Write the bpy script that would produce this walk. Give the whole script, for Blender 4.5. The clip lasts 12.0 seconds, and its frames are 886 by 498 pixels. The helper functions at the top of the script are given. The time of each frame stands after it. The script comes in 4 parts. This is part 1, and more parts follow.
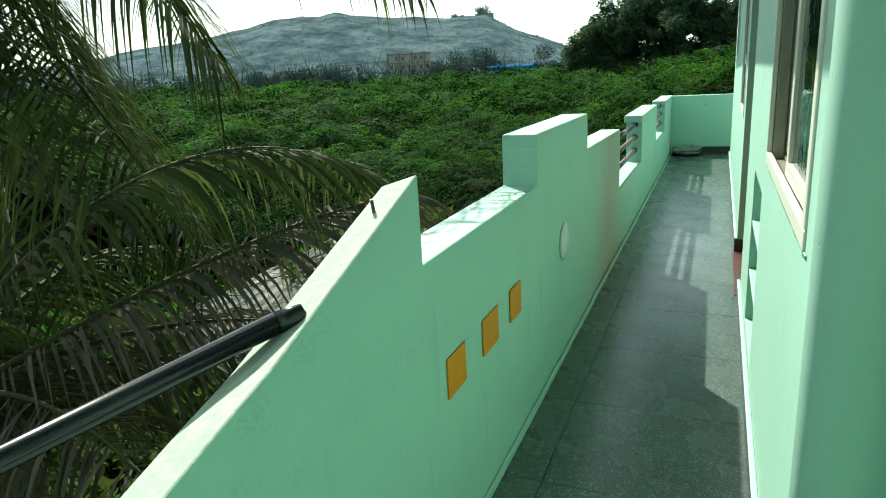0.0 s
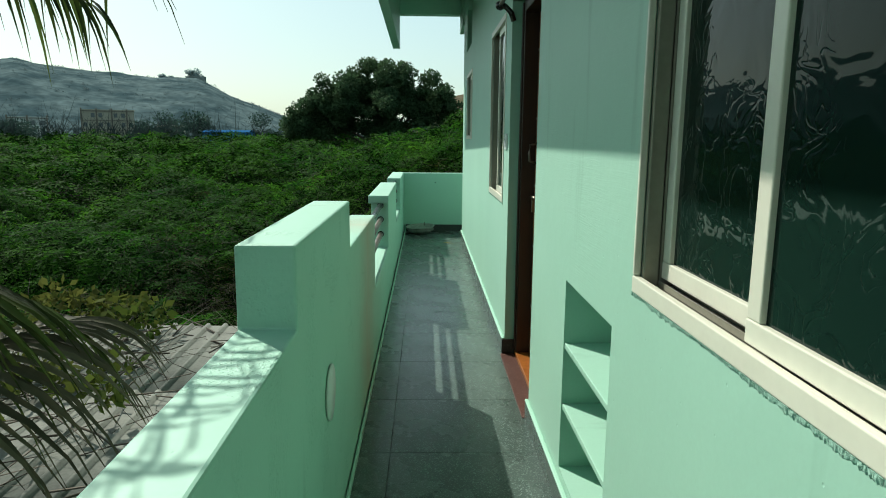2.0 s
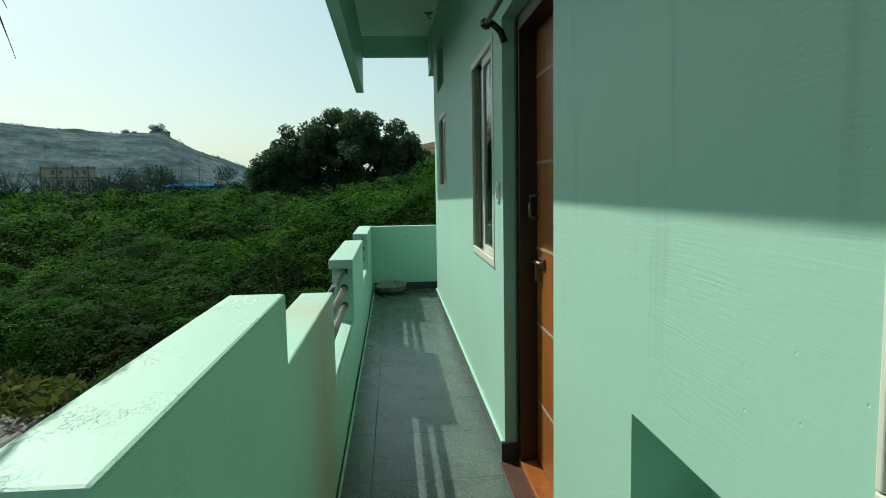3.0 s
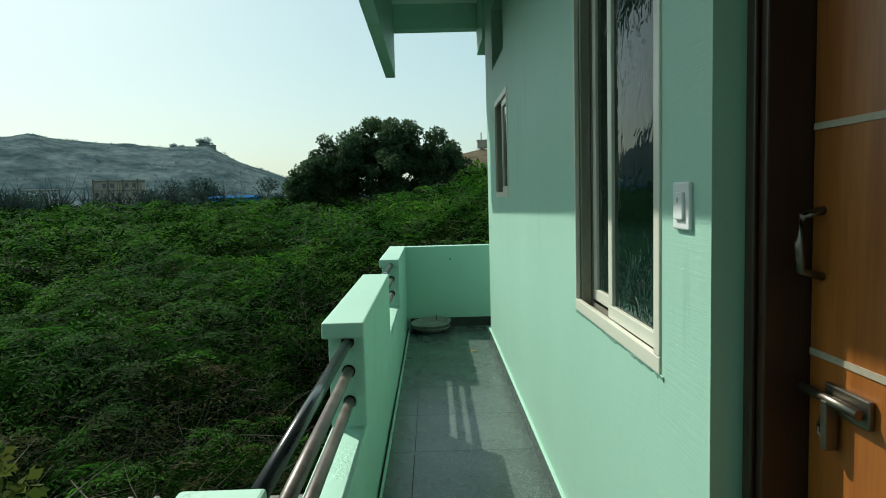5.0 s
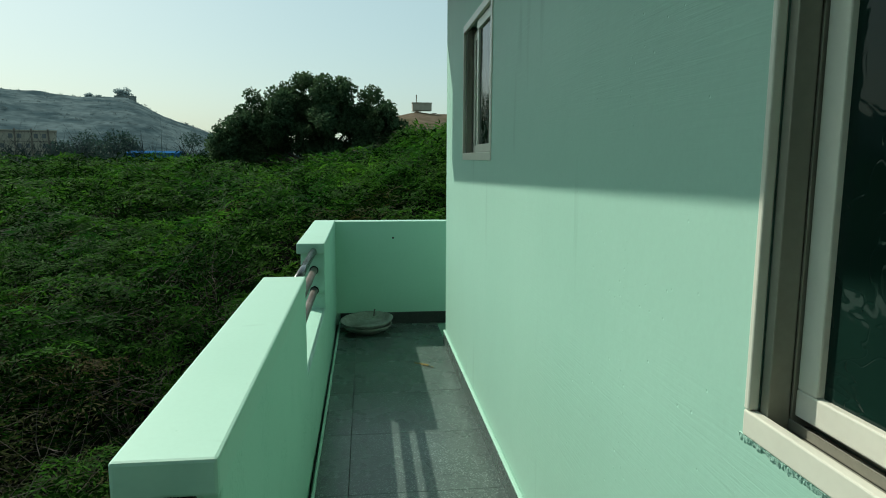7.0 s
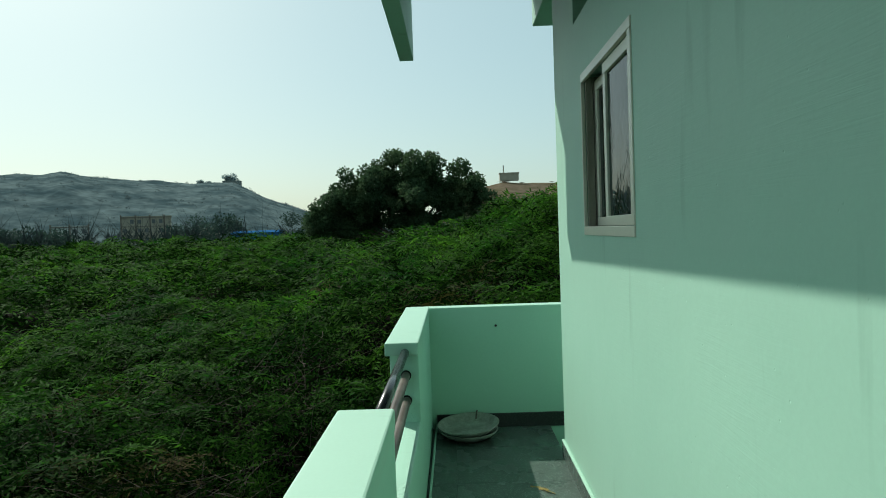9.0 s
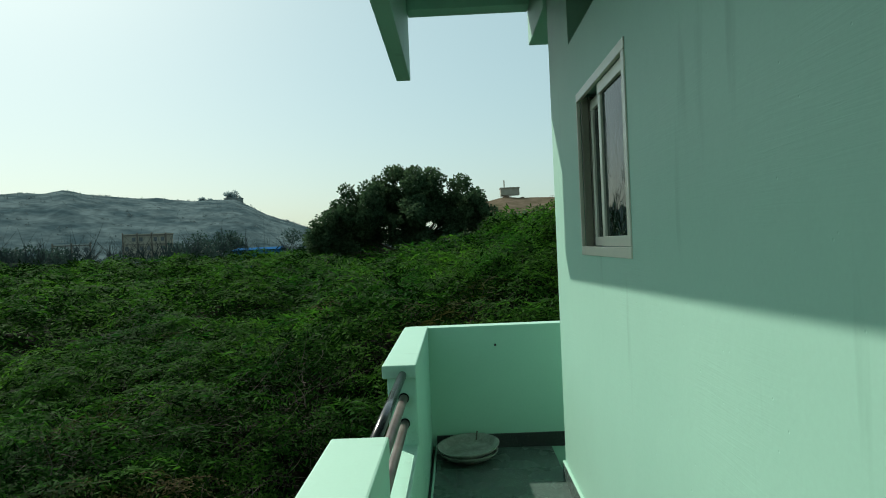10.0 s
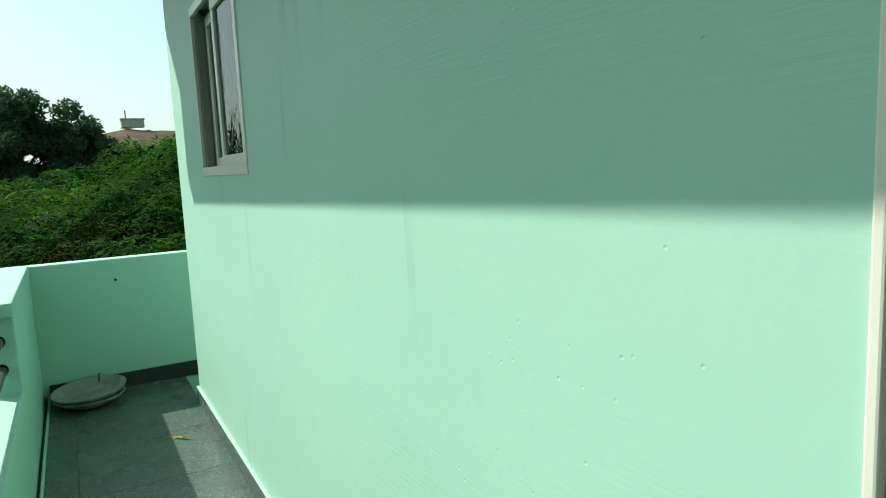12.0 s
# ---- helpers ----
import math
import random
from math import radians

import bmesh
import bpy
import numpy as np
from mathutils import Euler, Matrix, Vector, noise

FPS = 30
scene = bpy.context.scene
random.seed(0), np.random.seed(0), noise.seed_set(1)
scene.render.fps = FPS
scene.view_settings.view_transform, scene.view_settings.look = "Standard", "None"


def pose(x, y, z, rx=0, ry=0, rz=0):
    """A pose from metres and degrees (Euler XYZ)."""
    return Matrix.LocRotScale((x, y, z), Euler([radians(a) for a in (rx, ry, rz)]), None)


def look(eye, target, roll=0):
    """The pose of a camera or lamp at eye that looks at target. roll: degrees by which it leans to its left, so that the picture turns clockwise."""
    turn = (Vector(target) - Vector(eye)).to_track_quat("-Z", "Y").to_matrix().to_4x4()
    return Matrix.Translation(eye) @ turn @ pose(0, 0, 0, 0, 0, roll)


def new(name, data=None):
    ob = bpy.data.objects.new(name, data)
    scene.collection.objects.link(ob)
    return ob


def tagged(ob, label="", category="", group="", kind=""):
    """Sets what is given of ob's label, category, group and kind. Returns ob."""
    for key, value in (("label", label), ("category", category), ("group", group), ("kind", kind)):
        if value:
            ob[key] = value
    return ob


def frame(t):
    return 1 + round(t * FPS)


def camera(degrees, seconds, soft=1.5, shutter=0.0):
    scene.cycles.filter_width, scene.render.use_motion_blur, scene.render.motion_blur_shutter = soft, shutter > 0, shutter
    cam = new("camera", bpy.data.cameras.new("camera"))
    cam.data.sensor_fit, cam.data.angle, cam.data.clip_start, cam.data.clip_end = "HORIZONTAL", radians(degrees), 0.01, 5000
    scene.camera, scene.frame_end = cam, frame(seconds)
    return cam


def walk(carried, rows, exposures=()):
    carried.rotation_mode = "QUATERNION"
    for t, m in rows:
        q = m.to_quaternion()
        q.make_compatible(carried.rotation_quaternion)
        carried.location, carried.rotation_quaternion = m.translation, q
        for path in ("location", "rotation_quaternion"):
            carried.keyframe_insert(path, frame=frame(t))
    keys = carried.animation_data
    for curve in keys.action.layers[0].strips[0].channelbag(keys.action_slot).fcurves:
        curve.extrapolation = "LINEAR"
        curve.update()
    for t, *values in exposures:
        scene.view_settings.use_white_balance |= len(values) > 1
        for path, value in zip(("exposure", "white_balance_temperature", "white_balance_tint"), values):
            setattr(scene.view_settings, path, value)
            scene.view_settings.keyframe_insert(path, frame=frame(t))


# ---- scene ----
cam = camera(68.8, 12.0, soft=1.0)
PATH = [
    (0, (0.67, -1.29, 1.417), (-0.097, 0.482, 0.896), -3.3),
    (0.5, (0.481, -1.098, 1.418), (0.153, 0.819, 0.954), -2.5),
    (1, (0.325, -0.885, 1.419), (0.386, 1.038, 0.872), 0.0),
    (1.5, (0.258, -0.634, 1.439), (0.513, 1.298, 0.989), -0.8),
    (2, (0.307, -0.26, 1.42), (0.363, 1.71, 1.081), 0.5),
    (2.5, (0.315, 0.173, 1.429), (0.426, 2.155, 1.191), -2.5),
    (3, (0.288, 0.66, 1.44), (0.439, 2.645, 1.244), -1.0),
    (3.5, (0.314, 1.132, 1.454), (0.292, 3.125, 1.279), -2.1),
    (3.7, (0.295, 1.357, 1.426), (0.254, 3.351, 1.275), -2.3),
    (5.3, (0.291, 2.854, 1.441), (0.378, 4.844, 1.266), -0.9),
    (5.5, (0.283, 3.006, 1.445), (0.445, 4.991, 1.262), -0.2),
    (6, (0.312, 3.449, 1.437), (0.402, 5.44, 1.278), -0.3),
    (6.5, (0.279, 3.827, 1.425), (0.291, 5.825, 1.322), -0.9),
    (7, (0.242, 4.171, 1.416), (0.476, 6.138, 1.139), 0.3),
    (7.5, (0.274, 4.415, 1.457), (0.23, 6.411, 1.33), -3.1),
    (7.7, (0.305, 4.517, 1.448), (0.027, 6.497, 1.47), -2.9),
    (9.3, (0.179, 4.941, 1.47), (0.164, 6.94, 1.402), -1.9),
    (9.5, (0.179, 4.939, 1.485), (0.115, 6.937, 1.435), -2.4),
    (10, (0.214, 4.944, 1.488), (0.172, 6.943, 1.475), -2.5),
    (10.5, (0.237, 4.932, 1.493), (0.198, 6.931, 1.539), -3.4),
    (11, (0.263, 4.918, 1.47), (0.39, 6.913, 1.4), -3.4),
    (11.5, (0.306, 4.926, 1.435), (0.704, 6.875, 1.235), -5.1),
    (12, (0.254, 4.801, 1.407), (1.236, 6.525, 1.152), -2.6),
]
walk(cam, [(t, look(eye, target, roll)) for t, eye, target, roll in PATH],
     exposures=[(0, 0.68, 6500, 2), (0.5, 0.2, 6500, 2), (1.5, 0.08, 6500, 2), (3.5, -0.17, 6500, 2), (5.5, -0.13, 6500, 2), (6.0, -0.15, 6500, 2), (6.6, -0.26, 6500, 2), (7.0, -0.28, 6500, 2), (7.5, -0.19, 6500, 2), (10.5, -0.25, 6500, 2), (11.5, -0.25, 6500, 2), (12, 0.30, 6500, 2)])

# ---- light ----
SUN_TO = Vector((-0.695, 0.83, 1.0)).normalized()
world = bpy.data.worlds.new("sky")
scene.world = world
world.use_nodes = True
wn, wl = world.node_tree.nodes, world.node_tree.links
sky = wn.new("ShaderNodeTexSky")
sky.sky_type = "NISHITA"
sky.sun_disc = False
sky.sun_elevation = math.asin(SUN_TO.z)
sky.sun_rotation = math.atan2(SUN_TO.x, SUN_TO.y)
sky.air_density, sky.dust_density, sky.ozone_density = 1.0, 2.0, 0.8
haze = wn.new("ShaderNodeMixRGB")
haze.inputs[0].default_value = 0.42
haze.inputs[2].default_value = (6.5, 9.5, 9.2, 1)
wl.new(sky.outputs[0], haze.inputs[1])
wl.new(haze.outputs[0], wn["Background"].inputs[0])
wn["Background"].inputs[1].default_value = 0.112
sun = new("sun", bpy.data.lights.new("sun", "SUN"))
sun.data.energy, sun.data.angle, sun.data.color = 5.3, radians(0.5), (1.0, 0.96, 0.88)
sun.matrix_world = look(SUN_TO * 50, (0, 0, 0))

# ---- materials ----


def mat(name, base, rough=0.6, metal=0.0, vary=0.25, scale=3.0, grain=60.0, bump=0.2, dist=0.002, spec=0.5, second=None, per_object=0.0, per_island=0.0, stretch=(1, 1, 1), edge=(0.3, 0.7), detail=4):
    """A surface with two scales of variation in colour and a fine relief."""
    m = bpy.data.materials.new(name)
    m.use_nodes = True
    n, l = m.node_tree.nodes, m.node_tree.links
    b = n["Principled BSDF"]
    b.inputs["Roughness"].default_value, b.inputs["Metallic"].default_value = rough, metal
    b.inputs["Specular IOR Level"].default_value = spec
    tc, mp = n.new("ShaderNodeTexCoord"), n.new("ShaderNodeMapping")
    mp.inputs["Scale"].default_value = stretch
    l.new(tc.outputs["Object"], mp.inputs[0])
    big, fine = n.new("ShaderNodeTexNoise"), n.new("ShaderNodeTexNoise")
    for t, s, d in ((big, scale, detail), (fine, grain, 3)):
        t.inputs["Scale"].default_value, t.inputs["Detail"].default_value = s, d
        l.new(mp.outputs[0], t.inputs["Vector"])
    ramp = n.new("ShaderNodeValToRGB")
    dark = second or tuple(c * (1 - vary) for c in base)
    ramp.color_ramp.elements[0].position, ramp.color_ramp.elements[1].position = edge
    ramp.color_ramp.elements[0].color, ramp.color_ramp.elements[1].color = (*dark, 1), (*base, 1)
    l.new(big.outputs["Fac"], ramp.inputs[0])
    mix = n.new("ShaderNodeMixRGB")
    mix.blend_type = "MULTIPLY"
    mix.inputs[0].default_value = min(1.0, vary * 1.2)
    l.new(ramp.outputs[0], mix.inputs[1])
    l.new(fine.outputs["Fac"], mix.inputs[2])
    out = mix.outputs[0]
    if per_object or per_island:
        hsv, mr = n.new("ShaderNodeHueSaturation"), n.new("ShaderNodeMapRange")
        k = per_object or per_island
        src = n.new("ShaderNodeObjectInfo").outputs["Random"] if per_object else n.new("ShaderNodeNewGeometry").outputs["Random Per Island"]
        mr.inputs["To Min"].default_value, mr.inputs["To Max"].default_value = 1 - k, 1 + k
        l.new(src, mr.inputs["Value"])
        l.new(mr.outputs[0], hsv.inputs["Value"])
        l.new(out, hsv.inputs["Color"])
        out = hsv.outputs[0]
    l.new(out, b.inputs["Base Color"])
    if bump:
        bp = n.new("ShaderNodeBump")
        bp.inputs["Strength"].default_value, bp.inputs["Distance"].default_value = bump, dist
        l.new(fine.outputs["Fac"], bp.inputs["Height"])
        l.new(bp.outputs[0], b.inputs["Normal"])
    return m


def leaf_mat(name, base, other, trans=0.4, vary=0.35, rough=0.8, spec=0.06):
    """Leaves: varied greens, light shines through."""
    m = bpy.data.materials.new(name)
    m.use_nodes = True
    n, l = m.node_tree.nodes, m.node_tree.links
    b = n["Principled BSDF"]
    b.inputs["Roughness"].default_value = rough
    b.inputs["Specular IOR Level"].default_value = spec
    geo, noise_t, tc = n.new("ShaderNodeNewGeometry"), n.new("ShaderNodeTexNoise"), n.new("ShaderNodeTexCoord")
    noise_t.inputs["Scale"].default_value, noise_t.inputs["Detail"].default_value = 0.45, 6
    l.new(tc.outputs["Object"], noise_t.inputs["Vector"])
    ramp = n.new("ShaderNodeValToRGB")
    ramp.color_ramp.elements[0].position, ramp.color_ramp.elements[1].position = 0.35, 0.68
    ramp.color_ramp.elements[0].color, ramp.color_ramp.elements[1].color = (*base, 1), (*other, 1)
    l.new(noise_t.outputs["Fac"], ramp.inputs[0])
    mr, hsv = n.new("ShaderNodeMapRange"), n.new("ShaderNodeHueSaturation")
    mr.inputs["To Min"].default_value, mr.inputs["To Max"].default_value = 1 - vary, 1 + vary
    l.new(geo.outputs["Random Per Island"], mr.inputs["Value"])
    l.new(mr.outputs[0], hsv.inputs["Value"])
    l.new(ramp.outputs[0], hsv.inputs["Color"])
    l.new(hsv.outputs[0], b.inputs["Base Color"])
    tr, mx = n.new("ShaderNodeBsdfTranslucent"), n.new("ShaderNodeMixShader")
    l.new(hsv.outputs[0], tr.inputs[0])
    mx.inputs[0].default_value = trans
    l.new(b.outputs[0], mx.inputs[1])
    l.new(tr.outputs[0], mx.inputs[2])
    l.new(mx.outputs[0], n["Material Output"].inputs[0])
    return m


def plaster(name, base, stain, streak=0.95, rust=False):
    """Mint wall paint over hand-trowelled plaster: brush strokes, pits, faint stains."""
    m = mat(name, base, 0.55, vary=0.06, scale=1.3, grain=90, bump=0.0, second=stain)
    n, l = m.node_tree.nodes, m.node_tree.links
    b = n["Principled BSDF"]
    tc = n.new("ShaderNodeTexCoord")
    smap, stn, srp, smx = n.new("ShaderNodeMapping"), n.new("ShaderNodeTexNoise"), n.new("ShaderNodeValToRGB"), n.new("ShaderNodeMixRGB")
    smap.inputs["Scale"].default_value = (3, 9, 1.1)
    l.new(tc.outputs["Object"], smap.inputs[0])
    l.new(smap.outputs[0], stn.inputs["Vector"])
    stn.inputs["Scale"].default_value, stn.inputs["Detail"].default_value = 1.0, 5
    srp.color_ramp.elements[0].position, srp.color_ramp.elements[1].position = 0.64, streak
    l.new(stn.outputs["Fac"], srp.inputs[0])
    old = b.inputs["Base Color"].links[0].from_socket
    l.new(srp.outputs[0], smx.inputs[0])
    l.new(old, smx.inputs[1])
    smx.inputs[2].default_value = (stain[0] * 0.55, stain[1] * 0.6, stain[2] * 0.58, 1)
    l.new(smx.outputs[0], b.inputs["Base Color"])
    if rust:
        sep, near, fall, cut, rmx = n.new("ShaderNodeSeparateXYZ"), n.new("ShaderNodeMath"), n.new("ShaderNodeMapRange"), n.new("ShaderNodeMath"), n.new("ShaderNodeMixRGB")
        l.new(tc.outputs["Object"], sep.inputs[0])
        near.operation = "SUBTRACT"
        near.inputs[1].default_value = 3.2
        l.new(sep.outputs["Y"], near.inputs[0])
        ab = n.new("ShaderNodeMath")
        ab.operation = "ABSOLUTE"
        l.new(near.outputs[0], ab.inputs[0])
        fall.inputs["From Min"].default_value, fall.inputs["From Max"].default_value = 0.05, 0.48
        fall.inputs["To Min"].default_value, fall.inputs["To Max"].default_value = 0.9, 0.0
        l.new(ab.outputs[0], fall.inputs["Value"])
        cut.operation = "MULTIPLY"
        l.new(fall.outputs[0], cut.inputs[0])
        l.new(stn.outputs["Fac"], cut.inputs[1])
        l.new(cut.outputs[0], rmx.inputs[0])
        l.new(smx.outputs[0], rmx.inputs[1])
        rmx.inputs[2].default_value = (0.46, 0.40, 0.28, 1)
        l.new(rmx.outputs[0], b.inputs["Base Color"])
    strokes, lumps, pits = n.new("ShaderNodeTexNoise"), n.new("ShaderNodeTexNoise"), n.new("ShaderNodeTexVoronoi")
    mp = n.new("ShaderNodeMapping")
    mp.inputs["Scale"].default_value = (4, 3.2, 75)
    mp.inputs["Rotation"].default_value = (0.22, 0, 0)
    l.new(tc.outputs["Object"], mp.inputs[0])
    l.new(mp.outputs[0], strokes.inputs["Vector"])
    strokes.inputs["Scale"].default_value, strokes.inputs["Detail"].default_value, strokes.inputs["Distortion"].default_value = 1.0, 5, 1.8
    l.new(tc.outputs["Object"], lumps.inputs["Vector"])
    lumps.inputs["Scale"].default_value, lumps.inputs["Detail"].default_value = 9, 5
    l.new(tc.outputs["Object"], pits.inputs["Vector"])
    pits.inputs["Scale"].default_value = 19
    pm = n.new("ShaderNodeMapRange")
    pm.inputs["From Min"].default_value, pm.inputs["From Max"].default_value = 0.0, 0.07
    l.new(pits.outputs["Distance"], pm.inputs["Value"])
    gate = n.new("ShaderNodeTexNoise")
    gate.inputs["Scale"].default_value = 1.7
    l.new(tc.outputs["Object"], gate.inputs["Vector"])
    gm = n.new("ShaderNodeMapRange")
    gm.inputs["From Min"].default_value, gm.inputs["From Max"].default_value = 0.42, 0.62
    l.new(gate.outputs["Fac"], gm.inputs["Value"])
    mul = n.new("ShaderNodeMath")
    mul.operation = "MULTIPLY"
    l.new(strokes.outputs["Fac"], mul.inputs[0])
    l.new(gm.outputs[0], mul.inputs[1])
    b1, b2, b3 = n.new("ShaderNodeBump"), n.new("ShaderNodeBump"), n.new("ShaderNodeBump")
    for bp, src, st, d in ((b1, mul.outputs[0], 0.20, 0.004), (b2, lumps.outputs["Fac"], 0.26, 0.005), (b3, pm.outputs[0], 0.4, 0.003)):
        bp.inputs["Strength"].default_value, bp.inputs["Distance"].default_value = st, d
        l.new(src, bp.inputs["Height"])
    l.new(b1.outputs[0], b2.inputs["Normal"])
    l.new(b2.outputs[0], b3.inputs["Normal"])
    last = b3
    if rust:
        # flaked, gritty plaster in patches
        grit, where, gr, wr, gw, b4 = n.new("ShaderNodeTexNoise"), n.new("ShaderNodeTexNoise"), n.new("ShaderNodeMapRange"), n.new("ShaderNodeMapRange"), n.new("ShaderNodeMath"), n.new("ShaderNodeBump")
        grit.inputs["Scale"].default_value, grit.inputs["Detail"].default_value = 70, 4
        where.inputs["Scale"].default_value, where.inputs["Detail"].default_value = 4.5, 3
        gr.inputs["From Min"].default_value, gr.inputs["From Max"].default_value = 0.48, 0.60
        wr.inputs["From Min"].default_value, wr.inputs["From Max"].default_value = 0.50, 0.62
        gw.operation = "MULTIPLY"
        for tx, rg in ((grit, gr), (where, wr)):
            l.new(tc.outputs["Object"], tx.inputs["Vector"])
            l.new(tx.outputs["Fac"], rg.inputs["Value"])
        l.new(gr.outputs[0], gw.inputs[0])
        l.new(wr.outputs[0], gw.inputs[1])
        b4.inputs["Strength"].default_value, b4.inputs["Distance"].default_value = 0.55, 0.004
        l.new(gw.outputs[0], b4.inputs["Height"])
        l.new(b3.outputs[0], b4.inputs["Normal"])
        last = b4
    l.new(last.outputs[0], b.inputs["Normal"])
    return m


def granite(name, base, fleck, rough=0.28):
    m = mat(name, base, rough, vary=0.25, scale=2.2, grain=240, bump=0.06, dist=0.0006, per_object=0.08)
    n, l = m.node_tree.nodes, m.node_tree.links
    b = n["Principled BSDF"]
    b.inputs["Specular IOR Level"].default_value = 0.36
    tc, vo, rp, mx = n.new("ShaderNodeTexCoord"), n.new("ShaderNodeTexVoronoi"), n.new("ShaderNodeValToRGB"), n.new("ShaderNodeMixRGB")
    vo.inputs["Scale"].default_value = 190
    l.new(tc.outputs["Object"], vo.inputs["Vector"])
    rp.color_ramp.elements[0].position, rp.color_ramp.elements[1].position = 0.62, 1.0
    l.new(vo.outputs["Color"], rp.inputs[0])
    old = b.inputs["Base Color"].links[0].from_socket
    l.new(rp.outputs[0], mx.inputs[0])
    l.new(old, mx.inputs[1])
    mx.inputs[2].default_value = (*fleck, 1)
    l.new(mx.outputs[0], b.inputs["Base Color"])
    wear, wm = n.new("ShaderNodeTexNoise"), n.new("ShaderNodeMapRange")
    wear.inputs["Scale"].default_value, wear.inputs["Detail"].default_value = 3.5, 5
    l.new(tc.outputs["Object"], wear.inputs["Vector"])
    wm.inputs["To Min"].default_value, wm.inputs["To Max"].default_value = rough - 0.1, rough + 0.16
    l.new(wear.outputs["Fac"], wm.inputs["Value"])
    l.new(wm.outputs[0], b.inputs["Roughness"])
    return m


MINT = plaster("mint_paint", (0.368, 0.605, 0.488), (0.338, 0.57, 0.458))
MINT_PARAPET = plaster("mint_paint_parapet", (0.36, 0.62, 0.495), (0.335, 0.585, 0.47), 1.6, True)
MINT_ROUGH = mat("mint_paint_weathered", (0.52, 0.61, 0.49), 0.85, vary=0.22, scale=24, grain=60, bump=0.5, dist=0.005, second=(0.41, 0.53, 0.42))
LIP = mat("mint_mortar", (0.37, 0.61, 0.50), 0.9, vary=0.12, scale=30, grain=120, bump=0.6, dist=0.006, second=(0.30, 0.50, 0.41))
CEIL = mat("ceiling_paint", (0.66, 0.78, 0.70), 0.7, vary=0.06, grain=50)
TILE = granite("grey_granite", (0.084, 0.118, 0.105), (0.215, 0.275, 0.25), 0.24)
GROUT = mat("grout", (0.15, 0.17, 0.155), 0.8)
SKIRT = granite("black_granite", (0.035, 0.04, 0.04), (0.07, 0.08, 0.075), 0.3)
RED_STONE = granite("red_granite", (0.10, 0.045, 0.036), (0.16, 0.085, 0.07), 0.4)
ORANGE = mat("orange_glazed_tile", (0.84, 0.30, 0.006), 0.35, vary=0.12, scale=9, bump=0.05, second=(0.72, 0.26, 0.006), spec=0.25)
WHITE = mat("white_paint", (0.74, 0.76, 0.72), 0.5, vary=0.08)
FRAME = mat("cream_upvc", (0.72, 0.71, 0.60), 0.35, vary=0.07, scale=6, bump=0.05)
TRACK = mat("dull_aluminium", (0.30, 0.29, 0.23), 0.45, 0.2, vary=0.2)
SEAL = mat("black_seal", (0.012, 0.012, 0.012), 0.5)
PIPE_BLACK = mat("black_enamel_pipe", (0.012, 0.015, 0.018), 0.22, 0.0, vary=0.3, scale=8, bump=0.1)
PIPE_GREY = mat("grey_worn_pipe", (0.20, 0.17, 0.15), 0.42, 0.3, vary=0.45, scale=7, second=(0.07, 0.05, 0.045))
WOOD_DARK = mat("dark_stained_wood", (0.048, 0.018, 0.009), 0.4, vary=0.4, scale=4, grain=30, stretch=(8, 8, 0.6))
WOOD = mat("varnished_teak", (0.42, 0.145, 0.028), 0.33, vary=0.35, scale=5, grain=26, second=(0.28, 0.085, 0.016), stretch=(6, 6, 0.5), bump=0.08)
INLAY = mat("pale_inlay", (0.46, 0.40, 0.30), 0.4)
STEEL = mat("tarnished_steel", (0.24, 0.21, 0.17), 0.38, 1.0, vary=0.2)
SWITCH = mat("white_plastic", (0.78, 0.80, 0.80), 0.3, vary=0.03, bump=0.02)
CEMENT = mat("dusty_grey_cement", (0.34, 0.34, 0.31), 0.85, vary=0.3, scale=7, grain=50, bump=0.5, dist=0.006)
BASIN = mat("chalky_cement_crust", (0.46, 0.48, 0.43), 0.9, vary=0.45, scale=9, grain=45, bump=0.7, dist=0.006)
ROOM = mat("inner_wall", (0.30, 0.32, 0.30), 0.8)
SHEET = mat("weathered_fibre_cement", (0.21, 0.215, 0.185), 0.9, vary=0.4, scale=2.5, grain=30, bump=0.4, dist=0.005)
BARK = mat("bark", (0.10, 0.075, 0.055), 0.9, vary=0.4, scale=6, grain=40, bump=0.6, dist=0.01)
TWIG = mat("dry_twig", (0.115, 0.09, 0.068), 0.9, vary=0.4, scale=5, grain=30, per_island=0.35)
# earth darkened almost to black: shade below the thicket is in the colour
SOIL_SHADE = mat("scrub_floor_painted_shade", (0.005, 0.008, 0.004), 0.95, vary=0.5, scale=0.6, grain=9, bump=0.8, dist=0.1, second=(0.012, 0.010, 0.006), spec=0.02)
BUSH = leaf_mat("thicket_leaf", (0.010, 0.050, 0.006), (0.048, 0.130, 0.012), 0.52, 0.7, 0.7, 0.05)
# near-black copy of the thicket leaf: the inside's shade put into colour
BUSH_SHADE = leaf_mat("thicket_leaf_painted_shade", (0.004, 0.014, 0.002), (0.008, 0.024, 0.004), 0.25, 0.4, 0.9, 0.0)
BUSH_DRY = leaf_mat("dry_vine_leaf", (0.022, 0.040, 0.008), (0.062, 0.046, 0.018), 0.3, 0.6)
TREE_LEAF = leaf_mat("broad_tree_leaf", (0.040, 0.080, 0.040), (0.066, 0.108, 0.050), 0.45)
PALM = leaf_mat("palm_leaf", (0.036, 0.056, 0.013), (0.076, 0.096, 0.026), 0.35, 0.6, 0.55, 0.12)
